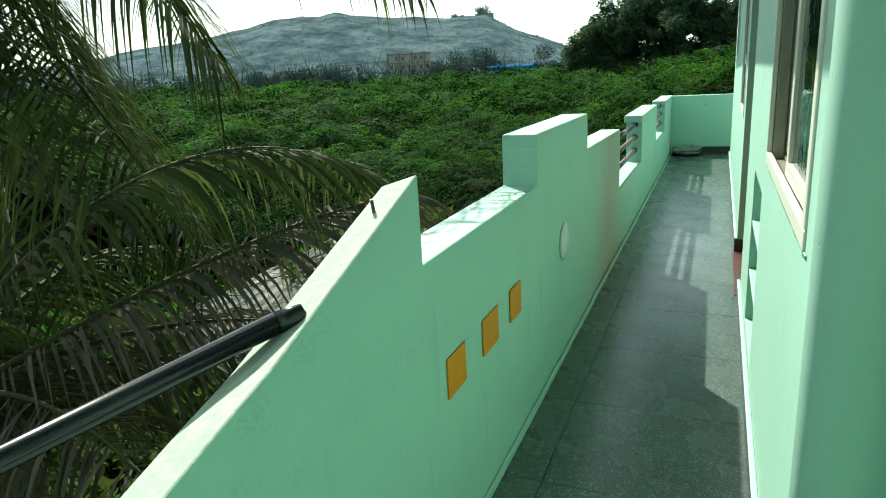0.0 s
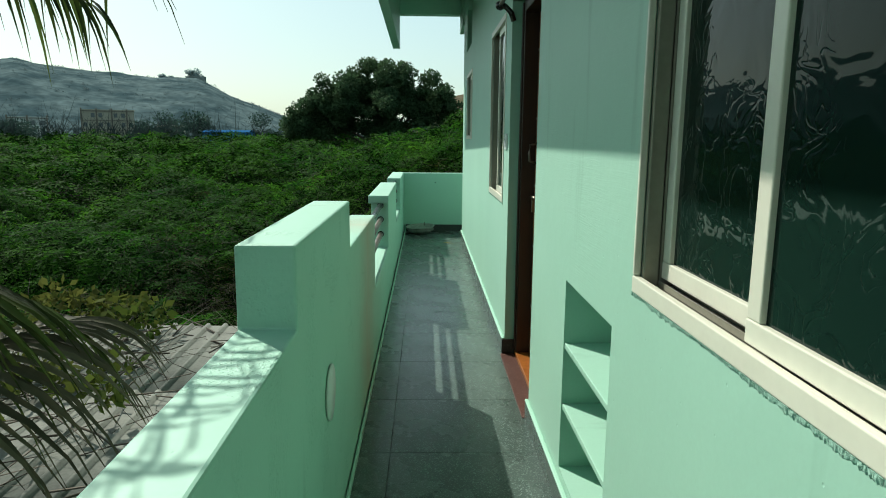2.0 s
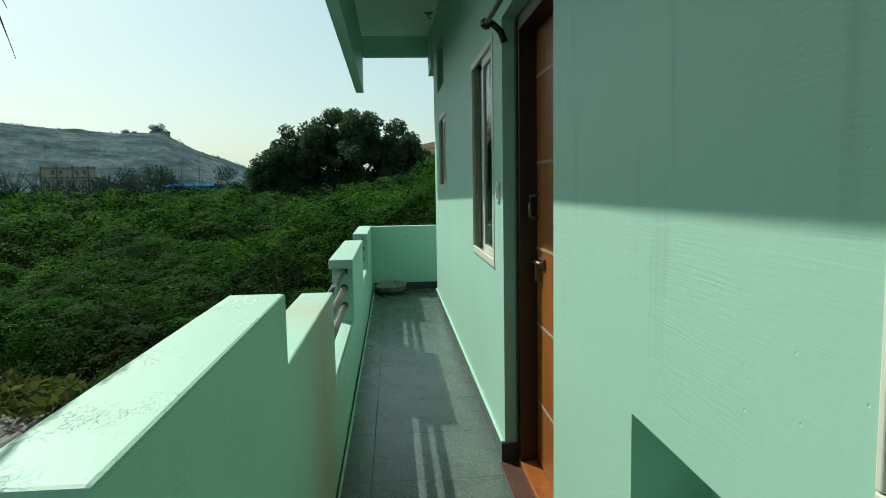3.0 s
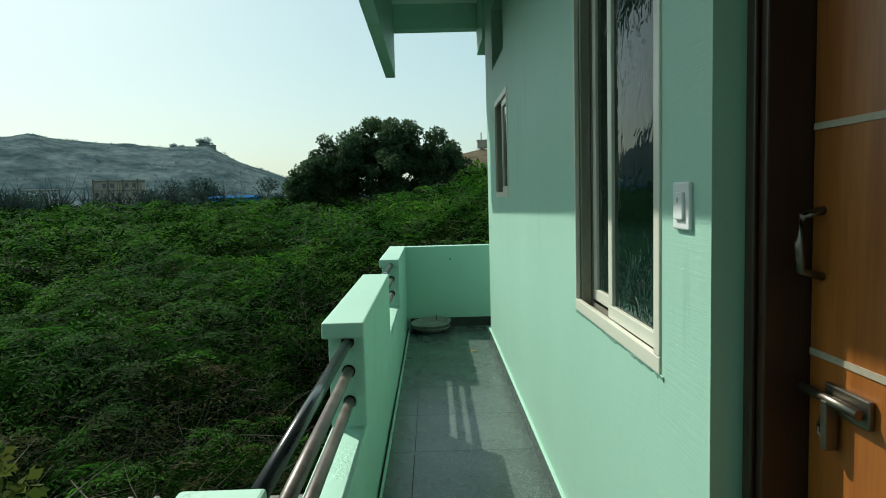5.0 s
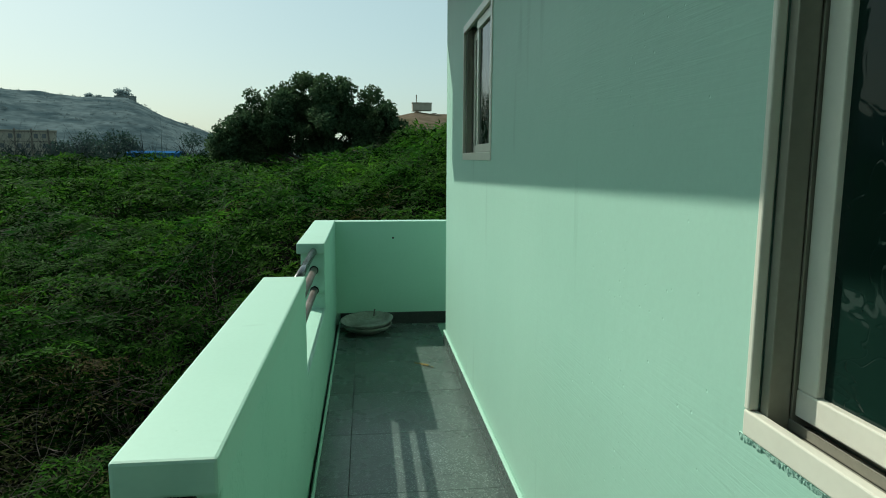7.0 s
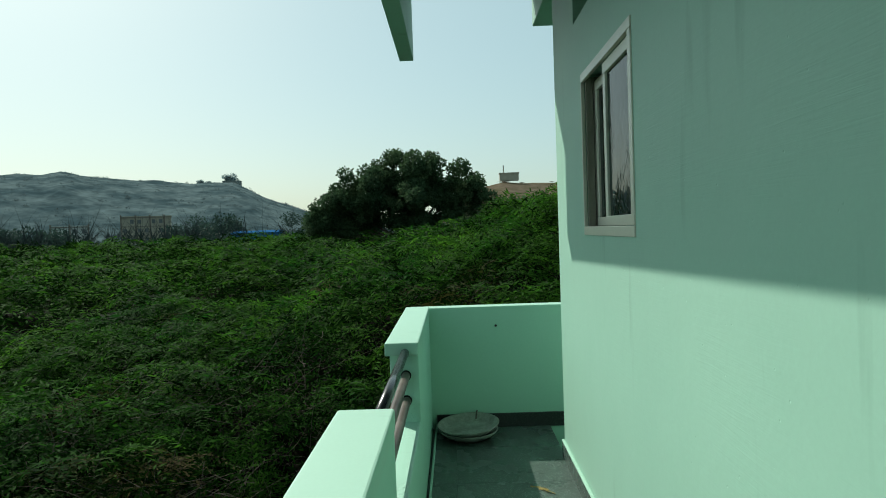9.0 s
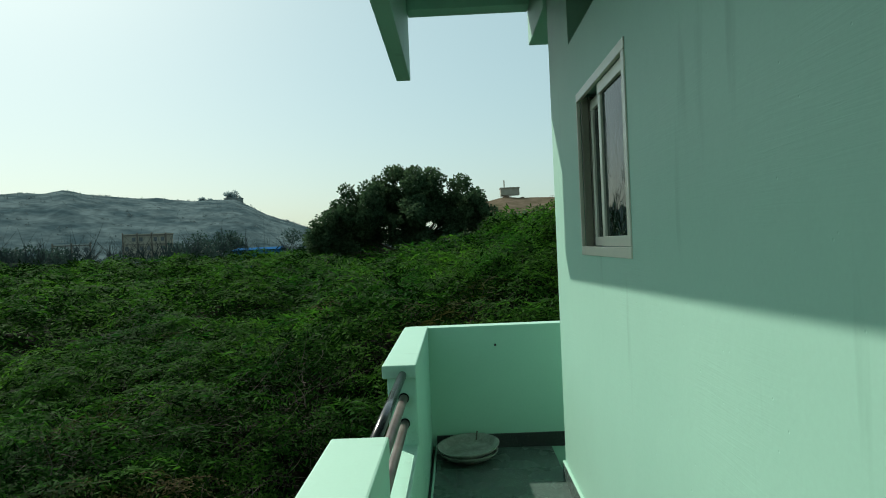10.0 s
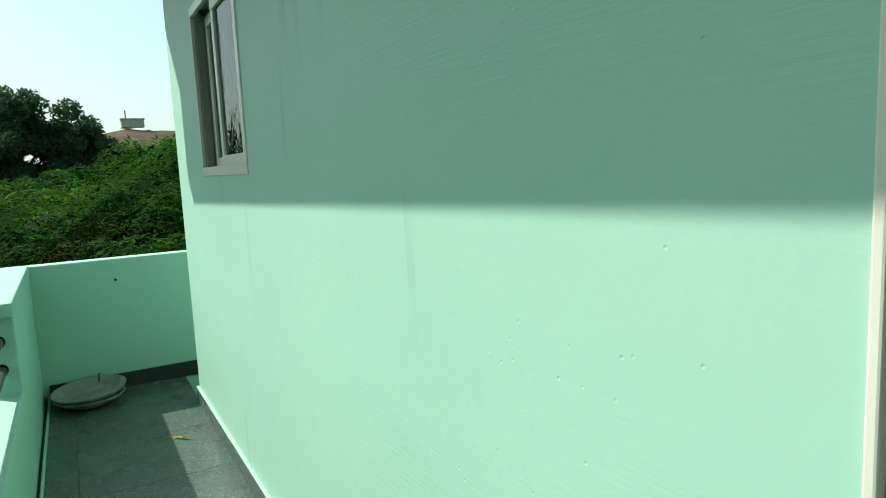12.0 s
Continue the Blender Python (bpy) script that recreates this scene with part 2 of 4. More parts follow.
PALM_DRY = leaf_mat("dry_palm_leaf", (0.058, 0.052, 0.030), (0.095, 0.082, 0.050), 0.25, 0.4, 0.55, 0.25)
RACHIS = mat("palm_midrib", (0.075, 0.072, 0.030), 0.65, vary=0.35, scale=5, spec=0.15)
# far hill and hilltop building: distance haze mixed into the base colours
HILL_HAZE = mat("haze_tinted_scrub_hill", (0.158, 0.208, 0.216), 0.95, vary=0.5, scale=0.03, grain=0.12, bump=0, second=(0.066, 0.102, 0.114), spec=0.0, stretch=(1.0, 1.0, 1.5), edge=(0.38, 0.64), detail=12)
FORT_HAZE = mat("haze_tinted_fort_wall", (0.27, 0.30, 0.29), 0.95, vary=0.25, scale=0.1, grain=0.5, bump=0, spec=0.0)
HILL_NEAR = mat("dry_rock_hill", (0.20, 0.155, 0.12), 0.95, vary=0.5, scale=0.05, grain=0.2, bump=0, second=(0.11, 0.10, 0.06), spec=0.0, stretch=(1, 1, 3))


def film_glass(name):
    """Dark glass under a wrinkled tinted film."""
    m = bpy.data.materials.new(name)
    m.use_nodes = True
    n, l = m.node_tree.nodes, m.node_tree.links
    b = n["Principled BSDF"]
    b.inputs["Base Color"].default_value = (0.006, 0.018, 0.014, 1)
    b.inputs["Roughness"].default_value = 0.04
    b.inputs["IOR"].default_value = 1.24
    b.inputs["Specular Tint"].default_value = (0.82, 1.0, 0.96, 1)
    tc, wob, vo = n.new("ShaderNodeTexCoord"), n.new("ShaderNodeTexNoise"), n.new("ShaderNodeTexVoronoi")
    wob.inputs["Scale"].default_value, wob.inputs["Detail"].default_value, wob.inputs["Distortion"].default_value = 9, 2, 1.2
    l.new(tc.outputs["Object"], wob.inputs["Vector"])
    mx = n.new("ShaderNodeMixRGB")
    mx.inputs[0].default_value = 0.22
    l.new(tc.outputs["Object"], mx.inputs[1])
    l.new(wob.outputs["Color"], mx.inputs[2])
    mp = n.new("ShaderNodeMapping")
    mp.inputs["Scale"].default_value = (1, 15, 9)
    l.new(mx.outputs[0], mp.inputs[0])
    vo.feature = "DISTANCE_TO_EDGE"
    vo.inputs["Scale"].default_value = 1.0
    l.new(mp.outputs[0], vo.inputs["Vector"])
    crease = n.new("ShaderNodeMapRange")
    crease.inputs["From Max"].default_value = 0.05
    l.new(vo.outputs["Distance"], crease.inputs["Value"])
    gate, gm, mul = n.new("ShaderNodeTexNoise"), n.new("ShaderNodeMapRange"), n.new("ShaderNodeMath")
    gate.inputs["Scale"].default_value = 2.3
    l.new(tc.outputs["Object"], gate.inputs["Vector"])
    gm.inputs["From Min"].default_value, gm.inputs["From Max"].default_value = 0.40, 0.55
    l.new(gate.outputs["Fac"], gm.inputs["Value"])
    mul.operation = "MULTIPLY"
    l.new(crease.outputs[0], mul.inputs[0])
    l.new(gm.outputs[0], mul.inputs[1])
    b1, b2 = n.new("ShaderNodeBump"), n.new("ShaderNodeBump")
    b1.inputs["Strength"].default_value, b1.inputs["Distance"].default_value = 0.14, 0.005
    b2.inputs["Strength"].default_value, b2.inputs["Distance"].default_value = 0.10, 0.02
    l.new(mul.outputs[0], b1.inputs["Height"])
    l.new(wob.outputs["Fac"], b2.inputs["Height"])
    l.new(b1.outputs[0], b2.inputs["Normal"])
    l.new(b2.outputs[0], b.inputs["Normal"])
    return m


GLASS = film_glass("film_covered_glass")

# ---- building blocks ----


def bm_box(x0, x1, y0, y1, z0, z1, bevel=0.0, bm=None):
    bm = bm or bmesh.new()
    m = Matrix.LocRotScale(((x0 + x1) / 2, (y0 + y1) / 2, (z0 + z1) / 2), None, (abs(x1 - x0), abs(y1 - y0), abs(z1 - z0)))
    made = bmesh.ops.create_cube(bm, size=1, matrix=m)["verts"]
    if bevel:
        es = list({e for v in made for e in v.link_edges})
        bmesh.ops.bevel(bm, geom=es, offset=bevel, segments=2, profile=0.5, affect="EDGES")
    return bm


def bm_tube(points, radius, sides=12, bm=None, taper=None):
    """A pipe or stem along a line of points."""
    bm = bm or bmesh.new()
    pts = [Vector(p) for p in points]
    rings = []
    for i, p in enumerate(pts):
        d = (pts[min(i + 1, len(pts) - 1)] - pts[max(i - 1, 0)]).normalized()
        side = d.cross(Vector((0, 0, 1)) if abs(d.z) < 0.9 else Vector((1, 0, 0))).normalized()
        up = side.cross(d)
        r = taper[i] if taper else radius
        rings.append([bm.verts.new(p + r * (math.cos(a) * side + math.sin(a) * up)) for a in [2 * math.pi * k / sides for k in range(sides)]])
    for a, b in zip(rings, rings[1:]):
        for k in range(sides):
            f = bm.faces.new((a[k], a[(k + 1) % sides], b[(k + 1) % sides], b[k]))
            f.smooth = True
    bm.faces.new(rings[0][::-1])
    bm.faces.new(rings[-1])
    bmesh.ops.recalc_face_normals(bm, faces=bm.faces)
    return bm


def bm_lathe(profile, sides=40, bm=None):
    bm = bm or bmesh.new()
    rings = [[bm.verts.new((r * math.cos(2 * math.pi * k / sides), r * math.sin(2 * math.pi * k / sides), z)) for k in range(sides)] for r, z in profile]
    for a, b in zip(rings, rings[1:]):
        for k in range(sides):
            bm.faces.new((a[k], a[(k + 1) % sides], b[(k + 1) % sides], b[k])).smooth = True
    bm.faces.new(rings[0][::-1])
    bm.faces.new(rings[-1])
    bmesh.ops.recalc_face_normals(bm, faces=bm.faces)
    return bm


def bm_prism(outline, x0, x1, bevel=0.0):
    """A slab with an outline in y and z, from x0 to x1."""
    bm = bmesh.new()
    a = [bm.verts.new((x0, y, z)) for y, z in outline]
    b = [bm.verts.new((x1, y, z)) for y, z in outline]
    bm.faces.new(a)
    bm.faces.new(b[::-1])
    for i in range(len(a)):
        j = (i + 1) % len(a)
        bm.faces.new((a[i], b[i], b[j], a[j]))
    bmesh.ops.recalc_face_normals(bm, faces=bm.faces)
    if bevel:
        bmesh.ops.bevel(bm, geom=list(bm.edges), offset=bevel, segments=2, profile=0.5, affect="EDGES")
    return bm


def grid_wall(ys, zs, openings, x0, x1):
    """A thick wall in the plane of y and z with openings through it."""
    bm = bmesh.new()
    ys, zs = sorted(set(ys)), sorted(set(zs))
    cut = lambda y, z: any(a < y < b and c < z < d for a, b, c, d in openings)
    full = {(i, j): not cut((ys[i] + ys[i + 1]) / 2, (zs[j] + zs[j + 1]) / 2) for i in range(len(ys) - 1) for j in range(len(zs) - 1)}
    quad = lambda *p: bm.faces.new([bm.verts.new(q) for q in p])
    for (i, j), solid in full.items():
        if not solid:
            continue
        a, b, c, d = ys[i], ys[i + 1], zs[j], zs[j + 1]
        quad((x0, b, c), (x0, a, c), (x0, a, d), (x0, b, d))
        quad((x1, a, c), (x1, b, c), (x1, b, d), (x1, a, d))
        for di, dj, p in ((-1, 0, ((a, c), (a, d))), (1, 0, ((b, d), (b, c))), (0, -1, ((b, c), (a, c))), (0, 1, ((a, d), (b, d)))):
            if not full.get((i + di, j + dj), False):
                (ya, za), (yb, zb) = p
                quad((x0, ya, za), (x1, ya, za), (x1, yb, zb), (x0, yb, zb))
    bmesh.ops.remove_doubles(bm, verts=bm.verts, dist=1e-5)
    bmesh.ops.recalc_face_normals(bm, faces=bm.faces)
    return bm


def part(name, bm, material, parent=None, label=""):
    me = bpy.data.meshes.new(name)
    bm.to_mesh(me)
    bm.free()
    for m in material if isinstance(material, (list, tuple)) else (material,):
        me.materials.append(m)
    ob = new(name, me)
    ob.parent = parent
    return tagged(ob, label)


def mesh_from(name, verts, faces, material, parent=None, smooth=False):
    """One mesh from arrays; faces is an array with equal rows."""
    me = bpy.data.meshes.new(name)
    k = faces.shape[1]
    me.vertices.add(len(verts))
    me.vertices.foreach_set("co", verts.astype(np.float32).ravel())
    me.loops.add(faces.size)
    me.loops.foreach_set("vertex_index", faces.astype(np.int32).ravel())
    me.polygons.add(len(faces))
    me.polygons.foreach_set("loop_start", np.arange(0, faces.size, k, dtype=np.int32))
    if smooth:
        me.polygons.foreach_set("use_smooth", np.ones(len(faces), dtype=bool))
    me.update(calc_edges=True)
    me.validate()
    me.materials.append(material)
    ob = new(name, me)
    ob.parent = parent
    return ob


def thing(name, label, category, at=(0, 0, 0), group="", kind=""):
    ob = new(name)
    ob.location = at
    return tagged(ob, label, category, group, kind)


W = 0.84          # the house wall's face
END = 9.65        # the end parapet's inner face
HOUSE_END = 9.0
CEIL_Z = 3.45
DOOR_Y = (2.86, 3.885)
DOOR_TOP = 2.25
WIN1, WIN2, WIN3 = (0.118, 1.337, 1.038, 2.24), (4.165, 5.092, 0.983, 2.24), (7.26, 8.165, 1.408, 2.20)
VENT = (7.47, 8.34, 2.50, 3.02)
NICHE = (1.505, 2.11, 0.14, 0.895)

# ---- house ----
cuts = [WIN1, WIN2, WIN3, VENT, NICHE, (*DOOR_Y, -0.2, DOOR_TOP)]
wall = part("wall_east", grid_wall([-3.6, HOUSE_END, *[c for o in cuts for c in o[:2]]], [-0.2, 3.6, *[c for o in cuts for c in o[2:] if c > -0.1]], cuts, W, W + 0.26), MINT)
tagged(wall, "mint green painted plaster house wall, sunlit below", "wall", kind="structure")
rooms = part("wall_inner", bm_box(3.2, 3.35, -3.6, HOUSE_END, -0.2, 3.6), ROOM)
tagged(rooms, "plain grey inner wall of dim rooms", "wall", kind="structure")
tagged(part("wall_north", bm_box(W + 0.004, 3.35, HOUSE_END - 0.2, HOUSE_END - 0.002, -0.2, 3.6), MINT), "mint green painted end wall of the house", "wall", kind="structure")
tagged(part("wall_south", bm_box(-0.2, 3.35, -3.75, -3.602, -0.3, 3.6), MINT), "mint green painted wall closing the balcony", "wall", kind="structure")
tagged(part("floor_inner", bm_box(W + 0.262, 3.2, -3.6, HOUSE_END - 0.2, -0.2, -0.02), ROOM), "plain dim room floor", "floor", kind="structure")
tagged(part("ceiling_inner", bm_box(W + 0.262, 3.2, -3.6, HOUSE_END - 0.2, 3.0, 3.2), ROOM), "plain dim room ceiling", "ceiling", kind="structure")
# unseen block, added to cut the sky light on south-facing surfaces
BLOCKER_GREY = mat("sky_blocker_grey", (0.20, 0.21, 0.20), 0.9, vary=0.25, scale=1.2, grain=30, bump=0.4, dist=0.004)
tagged(part("wall_sky_blocker", bm_box(-3.6, 3.35, -6.2, -3.76, -3.5, 6.6, 0.02), BLOCKER_GREY), "plain grey unseen block added behind the balcony to hold off sky light", "wall", kind="structure")
lower = part("wall_lower", bm_box(-0.14, 3.35, -3.75, 9.78, -3.5, -0.32), MINT)
tagged(lower, "mint green lower storey wall", "wall", kind="structure")

# plastered pier with a rounded corner at the stair end of the house wall
bm = bmesh.new()
ring = [(W + 0.002, -0.46), (W - 0.04, -0.50), (W - 0.068, -0.545), (W - 0.078, -0.58)]
ring += [(W - 0.078 + 0.042 * (1 - math.cos(a)), -0.61 - 0.042 * math.sin(a)) for a in np.linspace(0, math.pi / 2, 9)] + [(W + 0.002, -0.652)]
low = [bm.verts.new((px, py, -0.004)) for px, py in ring]
high = [bm.verts.new((px, py, CEIL_Z)) for px, py in ring]
for i in range(len(ring) - 1):
    bm.faces.new((low[i], low[i + 1], high[i + 1], high[i])).smooth = True
bm.faces.new(low)
bm.faces.new(high[::-1])
bmesh.ops.recalc_face_normals(bm, faces=bm.faces)
tagged(part("wall_pier", bm, MINT), "mint green plastered pier with a rounded corner", "wall", kind="structure")

# overhang: slab, drop beam at the outer edge, cross beam at the end
tagged(part("ceiling", bm_box(-0.075, 3.35, -3.75, 9.62, CEIL_Z, 3.62), CEIL), "pale painted underside of the roof overhang", "ceiling", kind="structure")
beam = part("roof_edge_beam", bm_prism([(9.78, 2.722), (5.5, 2.83), (-3.75, 2.86), (-3.75, 3.62), (9.78, 3.62)], -0.18, -0.075, 0.006), MINT)
tagged(beam, "mint green painted concrete drop beam along the roof edge", "beam", kind="structure")
beam = part("roof_end_beam", bm_box(-0.073, 0.812, 9.62, 9.78, 3.19, 3.62, 0.006), MINT)
tagged(beam, "mint green painted concrete cross beam", "beam", kind="structure")
beam = part("roof_corner_beam", bm_box(0.815, 3.35, HOUSE_END + 0.002, 9.78, 2.94, 3.62, 0.006), MINT)
tagged(beam, "mint green painted concrete beam beyond the house corner", "beam", kind="structure")

# shelf niche
niche = tagged(part("niche_back", grid_wall([NICHE[0] - 0.03, NICHE[1] + 0.03], [NICHE[2] - 0.03, NICHE[3] + 0.03], [], W + 0.200, W + 0.262), MINT), "mint green back of the wall niche", "niche", kind="structure")
shelves = thing("niche_shelf", "thin mint green painted shelves in a wall niche", "shelf", (W, 1.8, 0))
for z in (0.405, 0.65):
    part("shelf_board", bm_box(0.004, 0.2, NICHE[0] - 1.8 + 0.001, NICHE[1] - 1.8 - 0.001, z - 0.022, z, 0.003), MINT, shelves)

# floor: bed and granite tiles
floor = part("floor", bm_box(-0.14, W, -3.6, 9.78, -0.30, -0.006), GROUT)
tagged(floor, "grey speckled granite balcony floor", "floor", kind="structure")

# skirtings
sk = part("baseboard_end", bm_box(0.012, 1.6, END - 0.014, END, -0.004, 0.10, 0.002), SKIRT)
tagged(sk, "black granite skirting under the end parapet", "skirting", kind="structure")
for i, (a, b) in enumerate(((-3.6, DOOR_Y[0]), (DOOR_Y[1], HOUSE_END))):
    sk = part("baseboard_%d" % (i + 1), bm_box(W - 0.018, W - 0.001, a, b, -0.004, 0.095, 0.002), TILE)
    tagged(sk, "grey granite skirting along the house wall", "skirting", kind="structure")
    tagged(part("trim_%d" % (i + 1), bm_box(W - 0.020, W - 0.0005, a, b, 0.096, 0.108, 0.004), MINT), "painted plaster edge on top of the skirting", "trim", kind="structure")
tagged(part("baseboard_jamb", bm_box(W - 0.019, W + 0.07, DOOR_Y[1] - 0.014, DOOR_Y[1] - 0.001, -0.004, 0.10, 0.002), SKIRT), "black granite skirting at the door jamb", "skirting", kind="structure")
tagged(part("trim_parapet", bm_box(0.0005, 0.012, -3.6, END, -0.004, 0.03, 0.004), MINT), "painted plaster fillet along the parapet's foot", "trim", kind="structure")

# ---- parapet ----
T = 0.147
OPEN1, OPEN2 = (3.68, 5.222), (6.83, 8.17)


def drift(bm):
    """The parapet leans away from the house line by a few millimetres a metre."""
    for v in bm.verts:
        v.co.x -= 0.0042 * max(0.0, v.co.y - 4.6)
    return bm


outline = [(0.10, -0.3), (0.10, 0.956), (1.262, 0.958), (1.265, 1.165), (2.372, 1.164), (2.375, 0.972), (3.68, 0.952), (3.682, 0.495), (5.220, 0.495), (5.222, 0.885),
           (6.82, 0.885), (6.83, 0.492), (8.168, 0.492), (8.17, 0.855), (END, 0.855), (END, -0.3)]
rise = [(-3.6, -0.3), (-3.6, 0.62), (-2.3, 0.62), (-1.5, 0.70), (-0.8, 0.866), (-0.62, 0.921), (-0.49, 0.957), (-0.40, 0.990), (0.125, 1.186), (0.128, -0.3)]


def worn_top(bm):
    """The weathered paint lies on the upward faces of the near stretch."""
    for f in bm.faces:
        if f.normal.z > 0.5 and f.calc_center_median().y < 1.0:
            f.material_index = 1
    return bm


def shed_top(bm):
    """The sloping top falls a little towards the outside."""
    for v in bm.verts:
        if v.co.x < -0.05 and v.co.z > 0.4:
            v.co.z -= 0.028
    bm.normal_update()
    return bm


tagged(part("parapet_rise", worn_top(shed_top(bm_prism(rise, -0.098, 0.0015, 0.005))), (MINT_PARAPET, MINT_ROUGH)), "mint green parapet whose worn top slopes up to a peak", "parapet", kind="structure")
par = part("parapet", drift(bm_prism(outline, -T, 0, 0.007)), MINT_PARAPET)
tagged(par, "mint green stepped parapet with sunlit top edges", "parapet", kind="structure")
for nm, (a, b, top) in (("parapet_cap_1", (5.222, 6.83, 0.935)), ("parapet_cap_2", (8.17, END, 0.90))):
    tagged(part(nm, drift(bm_box(-T - 0.022, 0.0025, a - 0.028, b, top - 0.066, top, 0.007)), MINT), "mint green parapet cap, sunlit on top", "parapet", kind="structure")
tagged(part("parapet_end", bm_box(-T - 0.02, 3.35, END + 0.001, END + 0.125, -0.3, 0.887, 0.006), MINT), "mint green end parapet in shade", "parapet", kind="structure")


def rail_set(a, b):
    rail = thing("pipe_railing", "three worn round pipes between parapet posts", "railing", (-0.07 - 0.0042 * max(0, (a + b) / 2 - 4.6), (a + b) / 2, 0.495), "parapet rails")
    h = (b - a) / 2
    for z, m, lb in ((0.850, PIPE_BLACK, "black pipe"), (0.730, PIPE_GREY, ""), (0.603, PIPE_GREY, "")):
        pipe = part("pipe", bm_tube([(0, -h - 0.02, z - 0.495), (0, h + 0.03, z - 0.495)], 0.021, 16), m, rail, lb)
        for s in (-1, 1):
            part("collar", bm_tube([(0, s * (h - 0.008), z - 0.495), (0, s * (h + 0.014), z - 0.495)], 0.027, 16), PIPE_BLACK, pipe, "dark ragged collar")
    return rail


rail_set(*OPEN1)
rail_set(*OPEN2)

# ---- windows ----


def window(name, y0, y1, z0, z1, label):
    """A sliding window: outer frame with two tracks, two sashes with film-covered panes."""
    win = thing(name, label, "window", (W, (y0 + y1) / 2, z0), kind="structure")
    h, H = (y1 - y0) / 2, z1 - z0
    fw = 0.042
    for nm, b in (("frame_sill", (-h, h, 0, fw)), ("frame_head", (-h, h, H - fw, H)), ("frame_jamb", (-h, -h + fw, fw + 0.001, H - fw - 0.001)), ("frame_jamb", (h - 0.013, h, fw + 0.001, H - fw - 0.001))):
        part(nm, bm_box(-0.006, 0.012, b[0], b[1], b[2], b[3], 0.003), FRAME, win)
    for x in (0.013, 0.052):
        part("track", bm_box(x, x + 0.036, -h + 0.005, h - 0.005, 0.002, 0.020, 0.002), TRACK, win, "dull metal track")
        for s in (-1, 1):
            part("side_channel", bm_box(x, x + 0.036, s * (h - 0.034), s * (h - 0.014), 0.021, H - 0.02, 0.002), TRACK, win, "dull metal channel")
    for x in (0.012, 0.049, 0.088):
        part("track_rib", bm_box(x, x + 0.003, -h + 0.03, h - 0.03, 0.021, 0.036), TRACK, win)
    sw = 0.045
    for x, a, b in ((0.012, -h + fw - 0.004, 0.062), (0.055, 0.015, h - 0.037)):
        sash = part("sash", bm_box(x, x + 0.03, a, b, fw + 0.001, 0.0855, 0.003), FRAME, win)
        part("sash_rail", bm_box(x, x + 0.03, a, b, H - fw - 0.05, H - fw - 0.001, 0.003), FRAME, sash)
        for c, d in ((a, a + sw), (b - sw, b)):
            part("stile", bm_box(x + 0.001, x + 0.029, c + 0.0005, d - 0.0005, 0.0855, H - fw - 0.051, 0.003), FRAME, sash)
        part("pane", bm_box(x + 0.012, x + 0.018, a + sw, b - sw, 0.0855, H - fw - 0.051), GLASS, sash, "dark glass under wrinkled film")
    return win


window("window_1", *WIN1, "cream-framed sliding window with dark wrinkled film on the glass")
window("window_2", *WIN2, "cream-framed sliding window with dark glass beside the light switch")
window("window_3", *WIN3, "small high sliding window with dark glass, partly open")


def plaster_lip(y0, y1, z, seed):
    """The rough mortar edge left under a window frame."""
    R = random.Random(seed)
    bm = bmesh.new()
    n = int((y1 - y0) / 0.004)
    rows, c = [], 0.016
    for i in range(n + 1):
        y = y0 + (y1 - y0) * i / n
        c = 0.82 * c + 0.18 * R.uniform(0.0, 0.03)
        a, b = 0.003 + R.uniform(0, 0.002), 0.001 + R.uniform(0, 0.002)
        rows.append([bm.verts.new(q) for q in ((W - 0.001, y, z), (W - a, y, z - 0.001), (W - b, y, z - c * 0.55), (W + 0.001, y, z - c))])
    for p, q in zip(rows, rows[1:]):
        for k in range(3):
            bm.faces.new((p[k], p[k + 1], q[k + 1], q[k]))
    bmesh.ops.recalc_face_normals(bm, faces=bm.faces)
    return bm


tagged(part("trim_sill_1", plaster_lip(WIN1[0] - 0.03, WIN1[1] + 0.01, WIN1[2], 4), LIP), "rough mortar edge under the window frame", "trim", kind="structure")
tagged(part("trim_sill_2", plaster_lip(WIN2[0] - 0.02, WIN2[1] + 0.01, WIN2[2], 5), LIP), "rough mortar edge under the window frame", "trim", kind="structure")



def plaster_seam(y, z0, z1, seed):
    """A ragged line of small plaster crumbs and ridges left where two coats meet."""
    R2 = random.Random(seed)
    bm = bmesh.new()
    yy, z = y, z0
    while z < z1:
        yy += R2.uniform(-0.004, 0.004)
        z += R2.uniform(0.004, 0.03) * (3 if R2.random() < 0.12 else 1)
        w, hgt, d = R2.uniform(0.002, 0.008), R2.uniform(0.003, 0.012), R2.uniform(0.0002, 0.0006)
        c = yy + R2.uniform(-0.022, 0.022)
        rim = [bm.verts.new((W + 0.0005, c + w * math.cos(k * math.pi / 3) * R2.uniform(0.7, 1.2), z + hgt * math.sin(k * math.pi / 3))) for k in range(6)]
        tip = bm.verts.new((W - d, c, z))
        for k in range(6):
            bm.faces.new((rim[k], rim[(k + 1) % 6], tip))
    bmesh.ops.recalc_face_normals(bm, faces=bm.faces)
    return bm


for y, z0, z1, seed in ((5.60, 0.15, 2.0, 9),):
    tagged(part("trim_seam", plaster_seam(y, z0, z1, seed), MINT), "raised ragged plaster crumbs in the mint wall", "trim", kind="structure")
vent = thing("window_4", "small dark louvred ventilator opening high in the wall", "window", (W, sum(VENT[:2]) / 2, VENT[2]), kind="structure")
vh = (VENT[1] - VENT[0]) / 2
